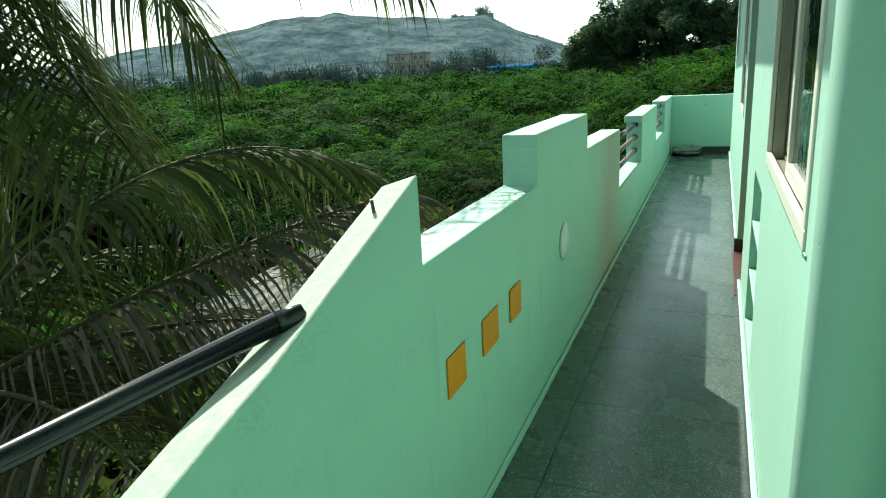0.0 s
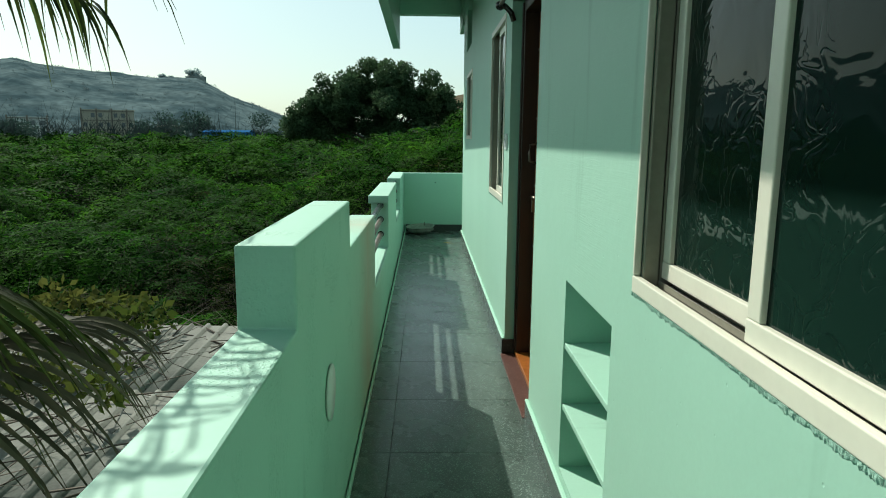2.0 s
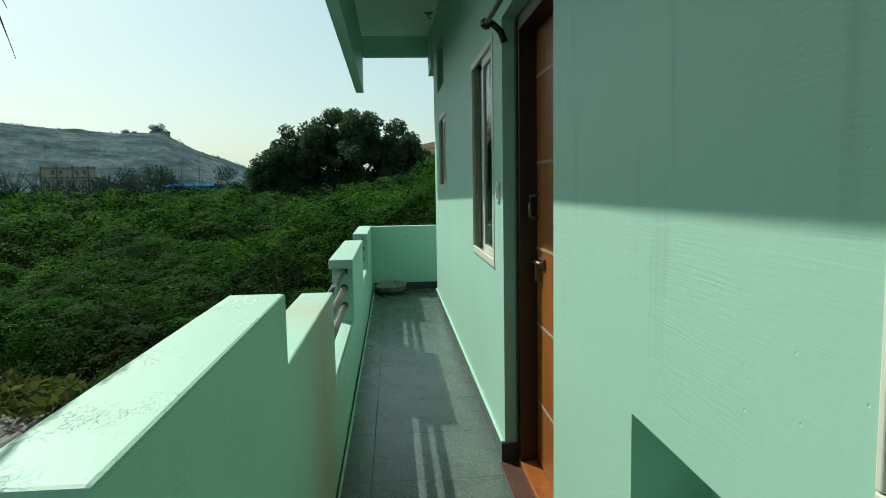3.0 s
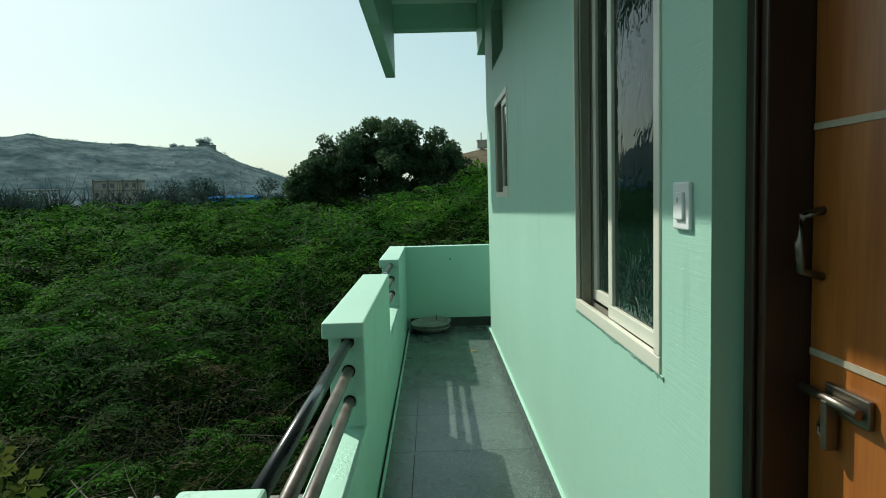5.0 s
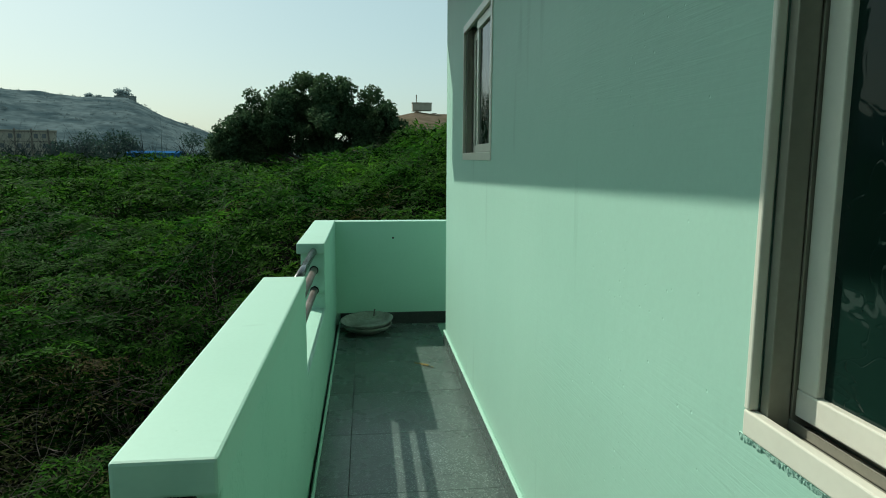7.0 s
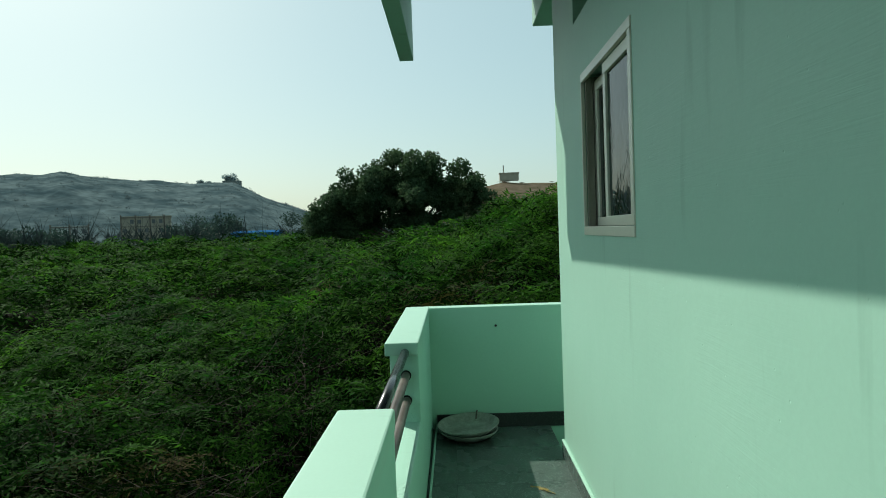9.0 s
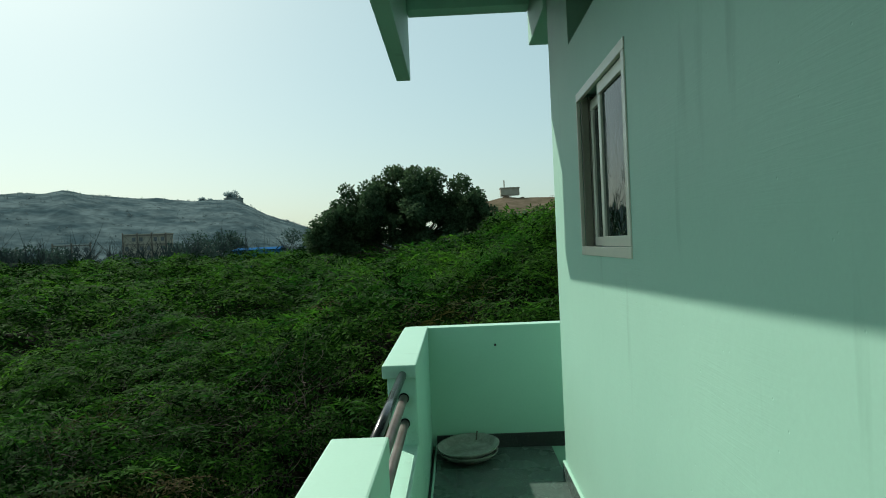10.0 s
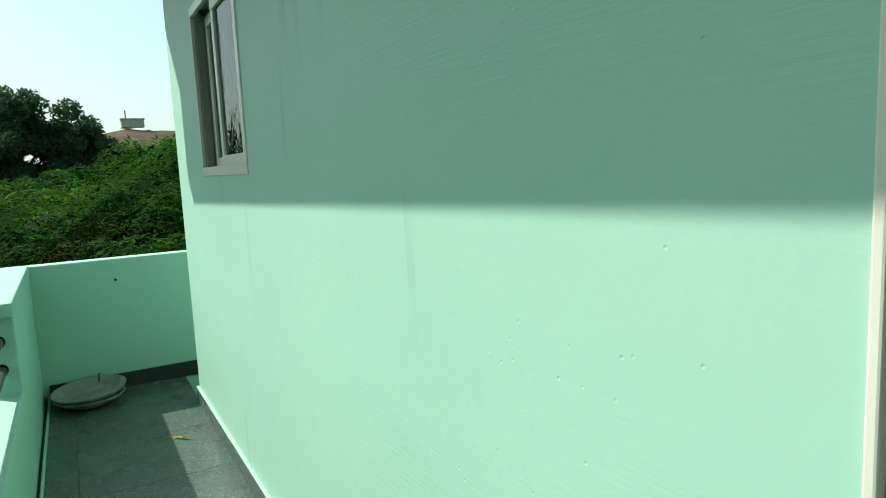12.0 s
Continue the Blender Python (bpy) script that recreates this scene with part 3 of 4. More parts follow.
for nm, b in (("frame_sill", (-vh, vh, 0, 0.04)), ("frame_head", (-vh, vh, 0.48, 0.52)), ("frame_jamb", (-vh, -vh + 0.04, 0.041, 0.479)), ("frame_jamb", (vh - 0.04, vh, 0.041, 0.479))):
    part(nm, bm_box(0.16, 0.20, *b, 0.003), WOOD_DARK, vent)
part("pane", bm_box(0.175, 0.182, -vh + 0.04, vh - 0.04, 0.04, 0.48), GLASS, vent, "dark glass")

# ---- door ----
door = thing("door_1", "closed varnished brown wooden door with pale inlaid lines", "door", (W, sum(DOOR_Y) / 2, 0), kind="structure")
dh = (DOOR_Y[1] - DOOR_Y[0]) / 2
for s in (-1, 1):
    post = part("door_frame", bm_box(0.068, 0.165, s * (dh - 0.002), s * (dh - 0.075), 0.03, DOOR_TOP - 0.002, 0.004), WOOD_DARK, door, "dark stained frame post")
    part("bead", bm_box(0.058, 0.068, s * (dh - 0.015), s * (dh - 0.05), 0.04, DOOR_TOP - 0.02, 0.003), WOOD_DARK, post)
part("door_head", bm_box(0.068, 0.165, -dh + 0.0765, dh - 0.0765, DOOR_TOP - 0.077, DOOR_TOP - 0.002, 0.004), WOOD_DARK, door)
part("threshold", bm_box(0.066, 0.2, -dh + 0.002, dh - 0.002, 0.0, 0.03 - 0.001, 0.004), WOOD, door, "worn wooden threshold")
leaf = part("door_leaf", bm_box(0.155, 0.195, -dh + 0.077, dh - 0.077, 0.034, DOOR_TOP - 0.08, 0.003), WOOD, door)
for z in (0.35, 0.745, 1.126, 1.541, 1.953):
    part("inlay_line", bm_box(0.1525, 0.156, -dh + 0.08, dh - 0.08, z - 0.006, z + 0.006), INLAY, leaf)
bolt = part("latch", bm_tube([(0.135, 0.26, 1.06), (0.135, 0.43, 1.06)], 0.009, 10), STEEL, door, "steel sliding latch")
part("latch_plate", bm_box(0.143, 0.154, 0.25, 0.37, 1.035, 1.085, 0.003), STEEL, bolt)
part("hasp", bm_box(0.125, 0.150, 0.335, 0.352, 0.97, 1.06, 0.003), STEEL, bolt)
part("padlock_eye", bm_tube([(0.14, 0.36 + 0.02 * math.cos(a), 1.0 + 0.02 * math.sin(a)) for a in [k * math.pi / 6 for k in range(13)]], 0.004, 6), STEEL, bolt)
pull = part("door_handle", bm_tube([(0.155, 0.40, 1.27), (0.115, 0.40, 1.28), (0.110, 0.40, 1.33), (0.115, 0.40, 1.38), (0.155, 0.40, 1.39)], 0.008, 10), STEEL, door, "dark steel pull handle")
step = part("door_step", bm_box(W - 0.03, W + 0.066, DOOR_Y[0] + 0.002, DOOR_Y[1] - 0.016, -0.006, 0.004, 0.002), RED_STONE)
tagged(step, "reddish brown granite strip before the door", "doorstep", kind="structure")

# ---- light switch ----
sw = thing("light_switch", "white plastic light switch on the mint wall", "switch", (W, 4.02, 1.398))
part("plate", bm_box(-0.010, 0.0, -0.046, 0.046, -0.052, 0.052, 0.004), SWITCH, sw)
rock = part("rocker", bm_box(-0.017, -0.009, -0.026, 0.026, -0.030, 0.030, 0.003), SWITCH, sw)
part("mark", bm_box(-0.0175, -0.0168, -0.002, 0.002, 0.008, 0.018), SEAL, rock)

# ---- curtain rod over the door ----
rod = thing("curtain_rod", "dark metal curtain rod with round end on brackets", "curtain rod", (W - 0.08, 3.4, 2.215))
part("rod", bm_tube([(0, -0.62, 0), (0, 0.44, 0)], 0.013, 14), STEEL, rod)
part("finial", bm_lathe([(0.001, -0.03), (0.02, -0.024), (0.029, 0), (0.02, 0.024), (0.001, 0.03)], 16), PIPE_BLACK, rod).matrix_local = pose(0, 0.46, 0, 90)
for y in (-0.5, 0.40):
    part("bracket", bm_tube([(0.0, y, 0.0), (0.03, y, -0.02), (0.06, y, -0.05), (0.078, y, -0.10)], 0.016, 10), PIPE_BLACK, rod, "black bracket")

# ---- orange tiles and white oval on the parapet ----
for i, (a, b) in enumerate(((0.232, 0.372), (0.533, 0.69), (0.836, 0.972))):
    t = part("wall_tile", bm_box(0.0008, 0.0058, a, b, 0.523, 0.647, 0.0015), ORANGE)
    tagged(t, "small square orange glazed tile set in the parapet", "tile", "orange parapet tiles")
bm = bm_lathe([(0.001, -0.002), (0.092, -0.002), (0.092, 0.003), (0.001, 0.003)], 40)
oval = part("wall_disc", bm, WHITE)
oval.matrix_basis = pose(0.0012, 1.758, 0.596, 0, 90, 0)
tagged(oval, "flat round white painted disc on the parapet", "ornament")

# ---- bolt in the peak ----
nail = thing("bolt", "rusty bolt end sticking out of the parapet peak", "bolt", (-0.048, -0.01, 1.105))
part("shank", bm_tube([(0, 0, -0.01), (-0.004, -0.006, 0.045)], 0.0042, 8), PIPE_GREY, nail)
part("nut", bm_tube([(-0.001, -0.0015, 0.004), (-0.0018, -0.0026, 0.012)], 0.0075, 6), PIPE_GREY, nail)

# ---- stair handrail ----
hand = thing("stair_handrail", "glossy black pipe handrail fixed into the sloping parapet", "handrail", (-0.035, -0.36, 1.0))
part("pipe", bm_tube([(-0.02, -0.035, -0.003), (-0.525, -0.80, -0.213), (-1.125, -1.65, -0.475), (-1.9, -2.75, -0.82)], 0.021, 18), PIPE_BLACK, hand)
part("pipe_end", bm_tube([(0.006, 0.006, -0.022), (0.002, 0.0, 0.0), (-0.021, -0.036, -0.004)], 0.0216, 18), PIPE_BLACK, hand, "pipe end bent into the plaster")

# ---- basin ----
basin = thing("basin", "two stacked cement-crusted pans in the balcony corner", "pan", (0.235, 9.40, 0.0))
pan = lambda r, h: bm_lathe([(0.001, 0.0), (r * 0.55, 0.0), (r * 0.82, h * 0.45), (r, h), (r + 0.012, h + 0.004), (r + 0.008, h - 0.006), (r * 0.84, h * 0.42), (r * 0.5, 0.03), (0.001, 0.028)], 44)
part("lower_pan", pan(0.195, 0.065), BASIN, basin)
up = part("upper_pan", pan(0.205, 0.07), BASIN, basin)
up.matrix_local = pose(0.004, 0.0, 0.036, 3, -3, 0)
part("lifting_ear", bm_tube([(0.06, 0.15, 0.09), (0.065, 0.155, 0.135), (0.07, 0.16, 0.15)], 0.006, 8), PIPE_GREY, basin)

# ---- small things ----
YELLOW = mat("dry_yellow_leaf", (0.55, 0.43, 0.14), 0.8, vary=0.3, scale=20)
bm = bmesh.new()
rim = [bm.verts.new((0.62 + 0.055 * t + 0.012 * math.sin(9 * t), 8.47 - 0.06 * t, 0.003 + 0.006 * math.sin(3 * t))) for t in np.linspace(-1, 1, 9)]
low = [bm.verts.new((v.co.x + 0.010 + 0.012 * (1 - abs(i - 4) / 4), v.co.y + 0.022 * (1 - abs(i - 4) / 4) + 0.002, 0.004)) for i, v in enumerate(rim)]
for i in range(8):
    bm.faces.new((rim[i], rim[i + 1], low[i + 1], low[i]))
bmesh.ops.solidify(bm, geom=bm.faces[:], thickness=0.0015)
tagged(part("dry_leaf", bm, YELLOW), "curled dry yellow leaf lying on the granite floor", "leaf")
tagged(part("wall_plug", bm_lathe([(0.001, 0.0), (0.009, 0.0), (0.009, 0.004), (0.004, 0.005), (0.001, 0.003)], 10), SEAL), "small dark plug in the end parapet", "plug").matrix_basis = pose(0.464, END + 0.001, 0.745, 90, 0, 0)
hook = thing("ceiling_hook", "small dark round hook plate on the ceiling", "hook", (0.76, 8.45, CEIL_Z))
part("plate", bm_lathe([(0.001, -0.012), (0.045, -0.012), (0.055, 0.0), (0.001, 0.0)], 20), PIPE_GREY, hook)
part("hook", bm_tube([(0, 0, -0.01), (0, 0, -0.05), (0.02, 0, -0.07), (0.04, 0, -0.05)], 0.006, 8), PIPE_BLACK, hook)

# ---- ground ----
GROUND_Z = -3.4


def ring_ground():
    bm = bmesh.new()
    rings = []
    for r in (2, 6, 14, 30, 60, 120, 260, 600, 1400, 4200):
        rings.append([bm.verts.new((r * math.cos(a), r * math.sin(a), GROUND_Z + (0.25 * noise.noise((r * math.cos(a) * 0.2, r * math.sin(a) * 0.2, 0)) if r < 100 else 0))) for a in [2 * math.pi * k / 72 for k in range(72)]])
    bm.faces.new(rings[0])
    for a, b in zip(rings, rings[1:]):
        for k in range(72):
            bm.faces.new((a[k], b[k], b[(k + 1) % 72], a[(k + 1) % 72]))
    bmesh.ops.recalc_face_normals(bm, faces=bm.faces)
    return bm


tagged(part("ground", ring_ground(), SOIL_SHADE), "scrubby earth under the thicket, shade put into its near-black colour", "ground", kind="structure")

# ---- thicket ----
rng = np.random.default_rng(7)
TABLE = rng.random((64, 64, 3))


def domes(x, y, cell):
    """Rounded lumps: 1 at the middle of a lump, falling to 0 between lumps."""
    cx, cy = np.floor(x / cell).astype(int), np.floor(y / cell).astype(int)
    best = np.full(x.shape, -1.0)
    for i in (-1, 0, 1):
        for j in (-1, 0, 1):
            t = TABLE[(cx + i) % 64, (cy + j) % 64]
            px, py = (cx + i + 0.1 + 0.8 * t[..., 0]) * cell, (cy + j + 0.1 + 0.8 * t[..., 1]) * cell
            d2 = ((x - px) ** 2 + (y - py) ** 2) / (cell * 0.85) ** 2
            best = np.maximum(best, (0.6 + 0.4 * t[..., 2]) * (1 - d2))
    return np.clip(best, 0, 1)


def canopy(x, y):
    """The height of the thicket's top."""
    d = np.hypot(x, y - 4)
    base = -3.6 + 2.5 * (1 - np.exp(-np.maximum(d - 6, 0) / 34))
    mound = 2.9 * np.exp(-((x - 7) / 9.5) ** 2 - ((y - 29) / 11) ** 2) + 2.5 * np.exp(-((x - 5) / 5) ** 2 - ((y - 17.5) / 3.6) ** 2)
    sway = 0.35 * np.sin(x * 0.31 + 1.3 * np.sin(y * 0.17)) * np.cos(y * 0.23 + 0.6)
    return base + mound + sway + 1.5 * domes(x, y, 5.2) + 1.35 * np.sqrt(domes(x + 31, y + 17, 2.3)) + 0.45 * domes(x + 7, y + 3, 0.9)


def polar(n, d0, d1, a0=-62, a1=40):
    d = d0 * (d1 / d0) ** rng.random(n)
    a = np.radians(a0 + (a1 - a0) * rng.random(n))
    return d * np.sin(a), 4 + d * np.cos(a), d


def outside(x, y):
    """True where no part of the house or shed stands."""
    return ~((x > -0.9) & (x < 4.4) & (y < 10.6)) & ~((x > -4.9) & (x < -0.3) & (y < 7.9))


def leaf_quads(c, along, side, length, width):
    """Diamond leaves: centre line from c along 'along', broadest in the middle."""
    l, w = length[:, None], width[:, None]
    v = np.stack([c, c + along * l * 0.5 + side * w, c + along * l, c + along * l * 0.5 - side * w], 1).reshape(-1, 3)
    return v, np.arange(len(v)).reshape(-1, 4)


def unit(v):
    return v / np.maximum(np.linalg.norm(v, axis=-1, keepdims=True), 1e-9)


def sprays(x, y, d, per, depth=0.5, size=1.0):
    """Feathery drooping twigs on the canopy, each with small leaflets on both sides."""
    n = len(x)
    e = 0.25
    z = canopy(x, y)
    gx, gy = (canopy(x + e, y) - z) / e, (canopy(x, y + e) - z) / e
    normal = unit(np.stack([-gx, -gy, np.ones(n)], 1))
    root = np.stack([x, y, z - depth * rng.random(n) ** 1.5], 1)
    L = 0.105 * d ** 0.62 * (0.6 + 0.8 * rng.random(n)) * size
    ang = 2 * np.pi * rng.random(n)
    flat = np.stack([np.cos(ang), np.sin(ang), np.zeros(n)], 1)
    s = unit(normal * 0.75 + flat * 0.85 + np.array([0.10, -0.12, 0.0]))
    side = unit(np.cross(s, np.array([0.0, 0.0, 1.0])))
    vs, fs, off = [], [], 0
    for k in range(per):
        t = (k + 0.5) / per
        c = root + s * (L * t)[:, None] + np.array([0, 0, -1.0]) * (L * 0.75 * t * t)[:, None]
        sg = 1 if k % 2 else -1
        a = unit(s * 0.55 + sg * side + 0.35 * rng.normal(size=(n, 3)) + np.array([0, 0, -0.35 * t]))
        w = unit(np.cross(a, normal + 0.5 * rng.normal(size=(n, 3))))
        v, f = leaf_quads(c, a, w, L * (0.42 - 0.20 * t), L * 0.040)
        vs.append(v), fs.append(f + off)
        off += len(v)
    return np.concatenate(vs), np.concatenate(fs)


def fans(x, y, d, arms, per, lift=(-0.35, 0.35), reach=0.25, leaflet=1.0):
    """Layered branch fans: arms that spread from one point in one tilted plane and droop, feathered with leaflets."""
    n = len(x)
    e = 0.4
    z = canopy(x, y)
    gx, gy = (canopy(x + e, y) - z) / e, (canopy(x, y + e) - z) / e
    normal = unit(np.stack([-gx, -gy, np.ones(n)], 1))
    plane = unit(normal * 0.45 + np.array([0, 0, 0.75]) + 0.24 * rng.normal(size=(n, 3)))
    c = np.stack([x, y, z + rng.uniform(*lift, n)], 1)
    size = reach * d ** 0.5 * rng.uniform(0.6, 1.3, n)
    U = unit(np.cross(plane, rng.normal(size=(n, 3))))
    V = np.cross(plane, U)
    vs = []
    for a in range(arms):
        ang = 2 * np.pi * (a + rng.uniform(-0.35, 0.35, n)) / arms
        s = U * np.cos(ang)[:, None] + V * np.sin(ang)[:, None]
        side = np.cross(plane, s)
        L = size * rng.uniform(0.55, 1.15, n)
        for k in range(per):
            t = (k + 0.6) / per
            q = c + s * (L * t)[:, None] + np.array([0, 0, -1.0]) * (L * 0.5 * t * t)[:, None]
            sg = 1 if k % 2 else -1
            lf = unit(s * 0.6 + sg * side + 0.28 * rng.normal(size=(n, 3)) + np.array([0, 0, -0.5 * t]))
            w = unit(np.cross(lf, plane + 0.35 * rng.normal(size=(n, 3))))
            v, f = leaf_quads(q, lf, w, L * (0.25 - 0.11 * t) * leaflet, L * 0.025 * leaflet)
            vs.append(v)
    v = np.concatenate(vs)
    return v, np.arange(len(v)).reshape(-1, 4)


def patch(x, y):
    return np.sin(x * 0.9 + 2 * np.sin(y * 0.45)) + np.cos(y * 0.8 - x * 0.35)


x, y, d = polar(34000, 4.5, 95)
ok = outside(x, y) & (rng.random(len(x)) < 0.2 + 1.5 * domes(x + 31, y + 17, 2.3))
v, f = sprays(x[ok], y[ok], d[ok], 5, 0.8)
tagged(mesh_from("thicket_inside", v, f, BUSH_SHADE), "inner twigs of the green thicket, shade put into their near-black colour", "bushes", kind="stuff")


def thicket_places(n, d0, d1):
    """Branch roots on the lumps of the thicket, with dark gaps left between."""
    x, y, d = polar(n, d0, d1)
    ok = outside(x, y) & (rng.random(n) < 0.22 + 1.3 * domes(x + 31, y + 17, 2.3))
    x, y, d = x[ok], y[ok], d[ok]
    gap = np.sin(x * 1.15 + 1.7 * np.sin(y * 0.6 + 2)) * np.cos(y * 0.95 + 1.4 * np.sin(x * 0.5)) + 0.25 * rng.normal(size=len(x))
    keep = gap < 0.42
    return x[keep], y[keep], d[keep]


for n, d0, d1, arms, per, reach, leaflet in ((5000, 4.8, 19, 9, 18, 0.22, 0.85), (5200, 17, 95, 9, 14, 0.25, 1.0)):
    x, y, d = thicket_places(n, d0, d1)
    under = (x > -6.0) & (x < -0.6) & (y > 7.5) & (y < 13.8 + 0.5 * x)
    bare = (under & (rng.random(len(x)) < 0.3)) | ((x > -7) & (y < 10) & (rng.random(len(x)) < 0.7))
    x, y, d, under = x[~bare], y[~bare], d[~bare], under[~bare]
    dry = ((patch(x, y) > 1.65) & (d < 22) & (rng.random(len(x)) < 0.6)) | (under & (rng.random(len(x)) < 0.68))
    v, f = fans(x[~dry], y[~dry], d[~dry], arms, per, reach=reach, leaflet=leaflet)
    tagged(mesh_from("thicket", v, f, BUSH), "dense feathery green thorn thicket below the balcony", "bushes", kind="stuff")
    if dry.any():
        thin = dry & (rng.random(len(x)) < 0.75)
        v, f = fans(x[thin], y[thin], d[thin], 8, 13, (-0.3, 0.2), reach, leaflet)
        tagged(mesh_from("dry_vines", v, f, BUSH_DRY), "brownish dry vines hanging over the thicket", "bushes", kind="stuff")

# added sheet below the canopy; its near-black colour stands for the gaps' shade
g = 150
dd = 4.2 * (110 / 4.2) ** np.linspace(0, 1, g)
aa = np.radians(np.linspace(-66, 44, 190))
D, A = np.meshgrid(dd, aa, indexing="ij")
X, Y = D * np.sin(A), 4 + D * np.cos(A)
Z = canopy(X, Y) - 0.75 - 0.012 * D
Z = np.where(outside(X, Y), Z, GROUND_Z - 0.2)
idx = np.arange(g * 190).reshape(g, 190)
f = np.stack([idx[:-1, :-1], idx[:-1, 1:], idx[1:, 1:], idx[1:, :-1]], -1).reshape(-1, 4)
tagged(mesh_from("thicket_shade", np.stack([X, Y, Z], -1).reshape(-1, 3), f[:, ::-1], SOIL_SHADE, smooth=True), "near-black sheet below the canopy that stands in for shade in the gaps", "bushes", kind="stuff")


def twigs(name, roots, dirs, lengths, radius, bend, material, label, category):
    """Thin bent bare twigs, three-sided, joined."""
    n, k = len(roots), 5
    side = unit(np.cross(dirs, rng.normal(size=(n, 3))))
    up = unit(np.cross(side, dirs))
    curve = rng.normal(size=(n, 3)) * bend
    vs = []
    for i in range(k):
        t = i / (k - 1)
        c = roots + dirs * (lengths * t)[:, None] + curve * (lengths * t * t)[:, None]
        r = radius * (1.05 - t)
        for j in range(3):
            a = 2 * math.pi * j / 3
            vs.append(c + (side * math.cos(a) + up * math.sin(a)) * r[:, None])
    v = np.stack(vs, 1)
    base = np.arange(n)[:, None, None] * (3 * k)
    q = np.array([[3 * i + j, 3 * i + (j + 1) % 3, 3 * i + 3 + (j + 1) % 3, 3 * i + 3 + j] for i in range(k - 1) for j in range(3)])
    return tagged(mesh_from(name, v.reshape(-1, 3), (base + q).reshape(-1, 4), material), label, category, kind="stuff")


x, y, d = polar(3000, 5, 30)
ok = outside(x, y)
x, y, d = x[ok], y[ok], d[ok]
n = len(x)
dirs = unit(np.stack([rng.normal(size=n), rng.normal(size=n), 0.25 + 0.6 * rng.random(n)], 1))
twigs("bare_twigs", np.stack([x, y, canopy(x, y) - 0.35], 1), dirs, 0.4 + 0.55 * rng.random(n), 0.003 + 0.0002 * d, 0.35, TWIG, "bare grey twigs poking out of the thicket", "twigs")

n = 1100
x, y = rng.uniform(-5.5, -0.9, n), rng.uniform(8.6, 15, n)
ok = outside(x, y)
x, y = x[ok], y[ok]
n = len(x)
dirs = unit(np.stack([rng.normal(size=n), rng.normal(size=n), 0.5 * rng.normal(size=n)], 1))
twigs("dry_stems", np.stack([x, y, canopy(x, y) + rng.uniform(-0.5, 0.1, n)], 1), dirs, rng.uniform(0.3, 1.1, n), rng.uniform(0.002, 0.006, n), 0.55, TWIG, "tangled dry grey-brown stems over the thicket", "twigs")

# ---- trees ----


def limb(a, b, sag, n=6):
    a, b = Vector(a), Vector(b)
    return [a.lerp(b, i / n) + Vector((0, 0, sag * math.sin(math.pi * i / n))) for i in range(n + 1)]


def clump_leaves(centres, radii, n, size, droop=0.2, flat=0.75):
    c = np.array(centres)
    r = np.array(radii)
    w = r ** 2 / (r ** 2).sum()
    pick = rng.choice(len(c), n, p=w)
    u = unit(rng.normal(size=(n, 3)))
    rad = r[pick] * (0.45 + 0.75 * rng.random(n) ** 0.8)
    p = c[pick] + u * rad[:, None] * np.array([1, 1, flat])
    a = unit(u * 0.7 + 0.8 * rng.normal(size=(n, 3)) + np.array([0, 0, -droop]))
    s = unit(np.cross(a, rng.normal(size=(n, 3))))
    L = size * (0.6 + 0.8 * rng.random(n))
    return leaf_quads(p, a, s, L, L * 0.3)


def broad_tree(at, crown, clumps, leaves, size, label, cr=(0.7, 1.5), lobes=((0, 0, 1, 1),)):
    tree = thing("tree", label, "tree", at)
    rx, ry, rz, cz = crown
    cs, rs = [], []
    while len(cs) < clumps:
        u = rng.uniform(-1, 1, 3)
        lx, lz, lr, lh = lobes[len(cs) % len(lobes)]
        if 0.2 < (u ** 2).sum() < 1 and u[2] > -0.8:
            cs.append((lx + u[0] * rx * lr, u[1] * ry * lr * 1.2, cz + lz + u[2] * rz * lh)), rs.append(rng.uniform(*cr))
    part("trunk", bm_tube(limb((0, 0, 0), (0.3, 0, cz * 0.55), 0.1), 0.3, 10, taper=[rz * 0.09 * (1.1 - 0.08 * i) for i in range(7)]), BARK, tree)
    for i in range(0, clumps, max(1, clumps // 16)):
        a = (0.2, 0, cz * (0.35 + 0.2 * rng.random()))
        part("limb", bm_tube(limb(a, cs[i], -0.05 * rz), 0.1, 7, taper=[rz * 0.035 * (1.05 - 0.16 * k) for k in range(7)]), BARK, tree)
    v, f = clump_leaves(cs, rs, leaves, size)
    mesh_from("crown", v, f, TREE_LEAF, tree)
    return tree


broad_tree((-4.6, 64, GROUND_Z), (7.6, 5.0, 4.2, 8.2), 330, 96000, 0.25, "large dark green broad-leaved tree behind the thicket", (0.35, 0.85),
           ((-6.6, -2.2, 0.30, 0.42), (-4.6, -1.4, 0.42, 0.55), (-2.4, 0.2, 0.52, 0.66), (0.8, 1.2, 0.58, 0.66), (3.6, 0.8, 0.50, 0.62), (5.6, -0.9, 0.36, 0.52), (0.4, -0.6, 0.8, 0.70), (0.8, -2.0, 0.6, 0.5)))
broad_tree((4.8, 52, GROUND_Z), (3.2, 3.0, 1.7, 5.2), 26, 7000, 0.32, "dark green round tree beside the larger one")

# ---- coconut palm ----


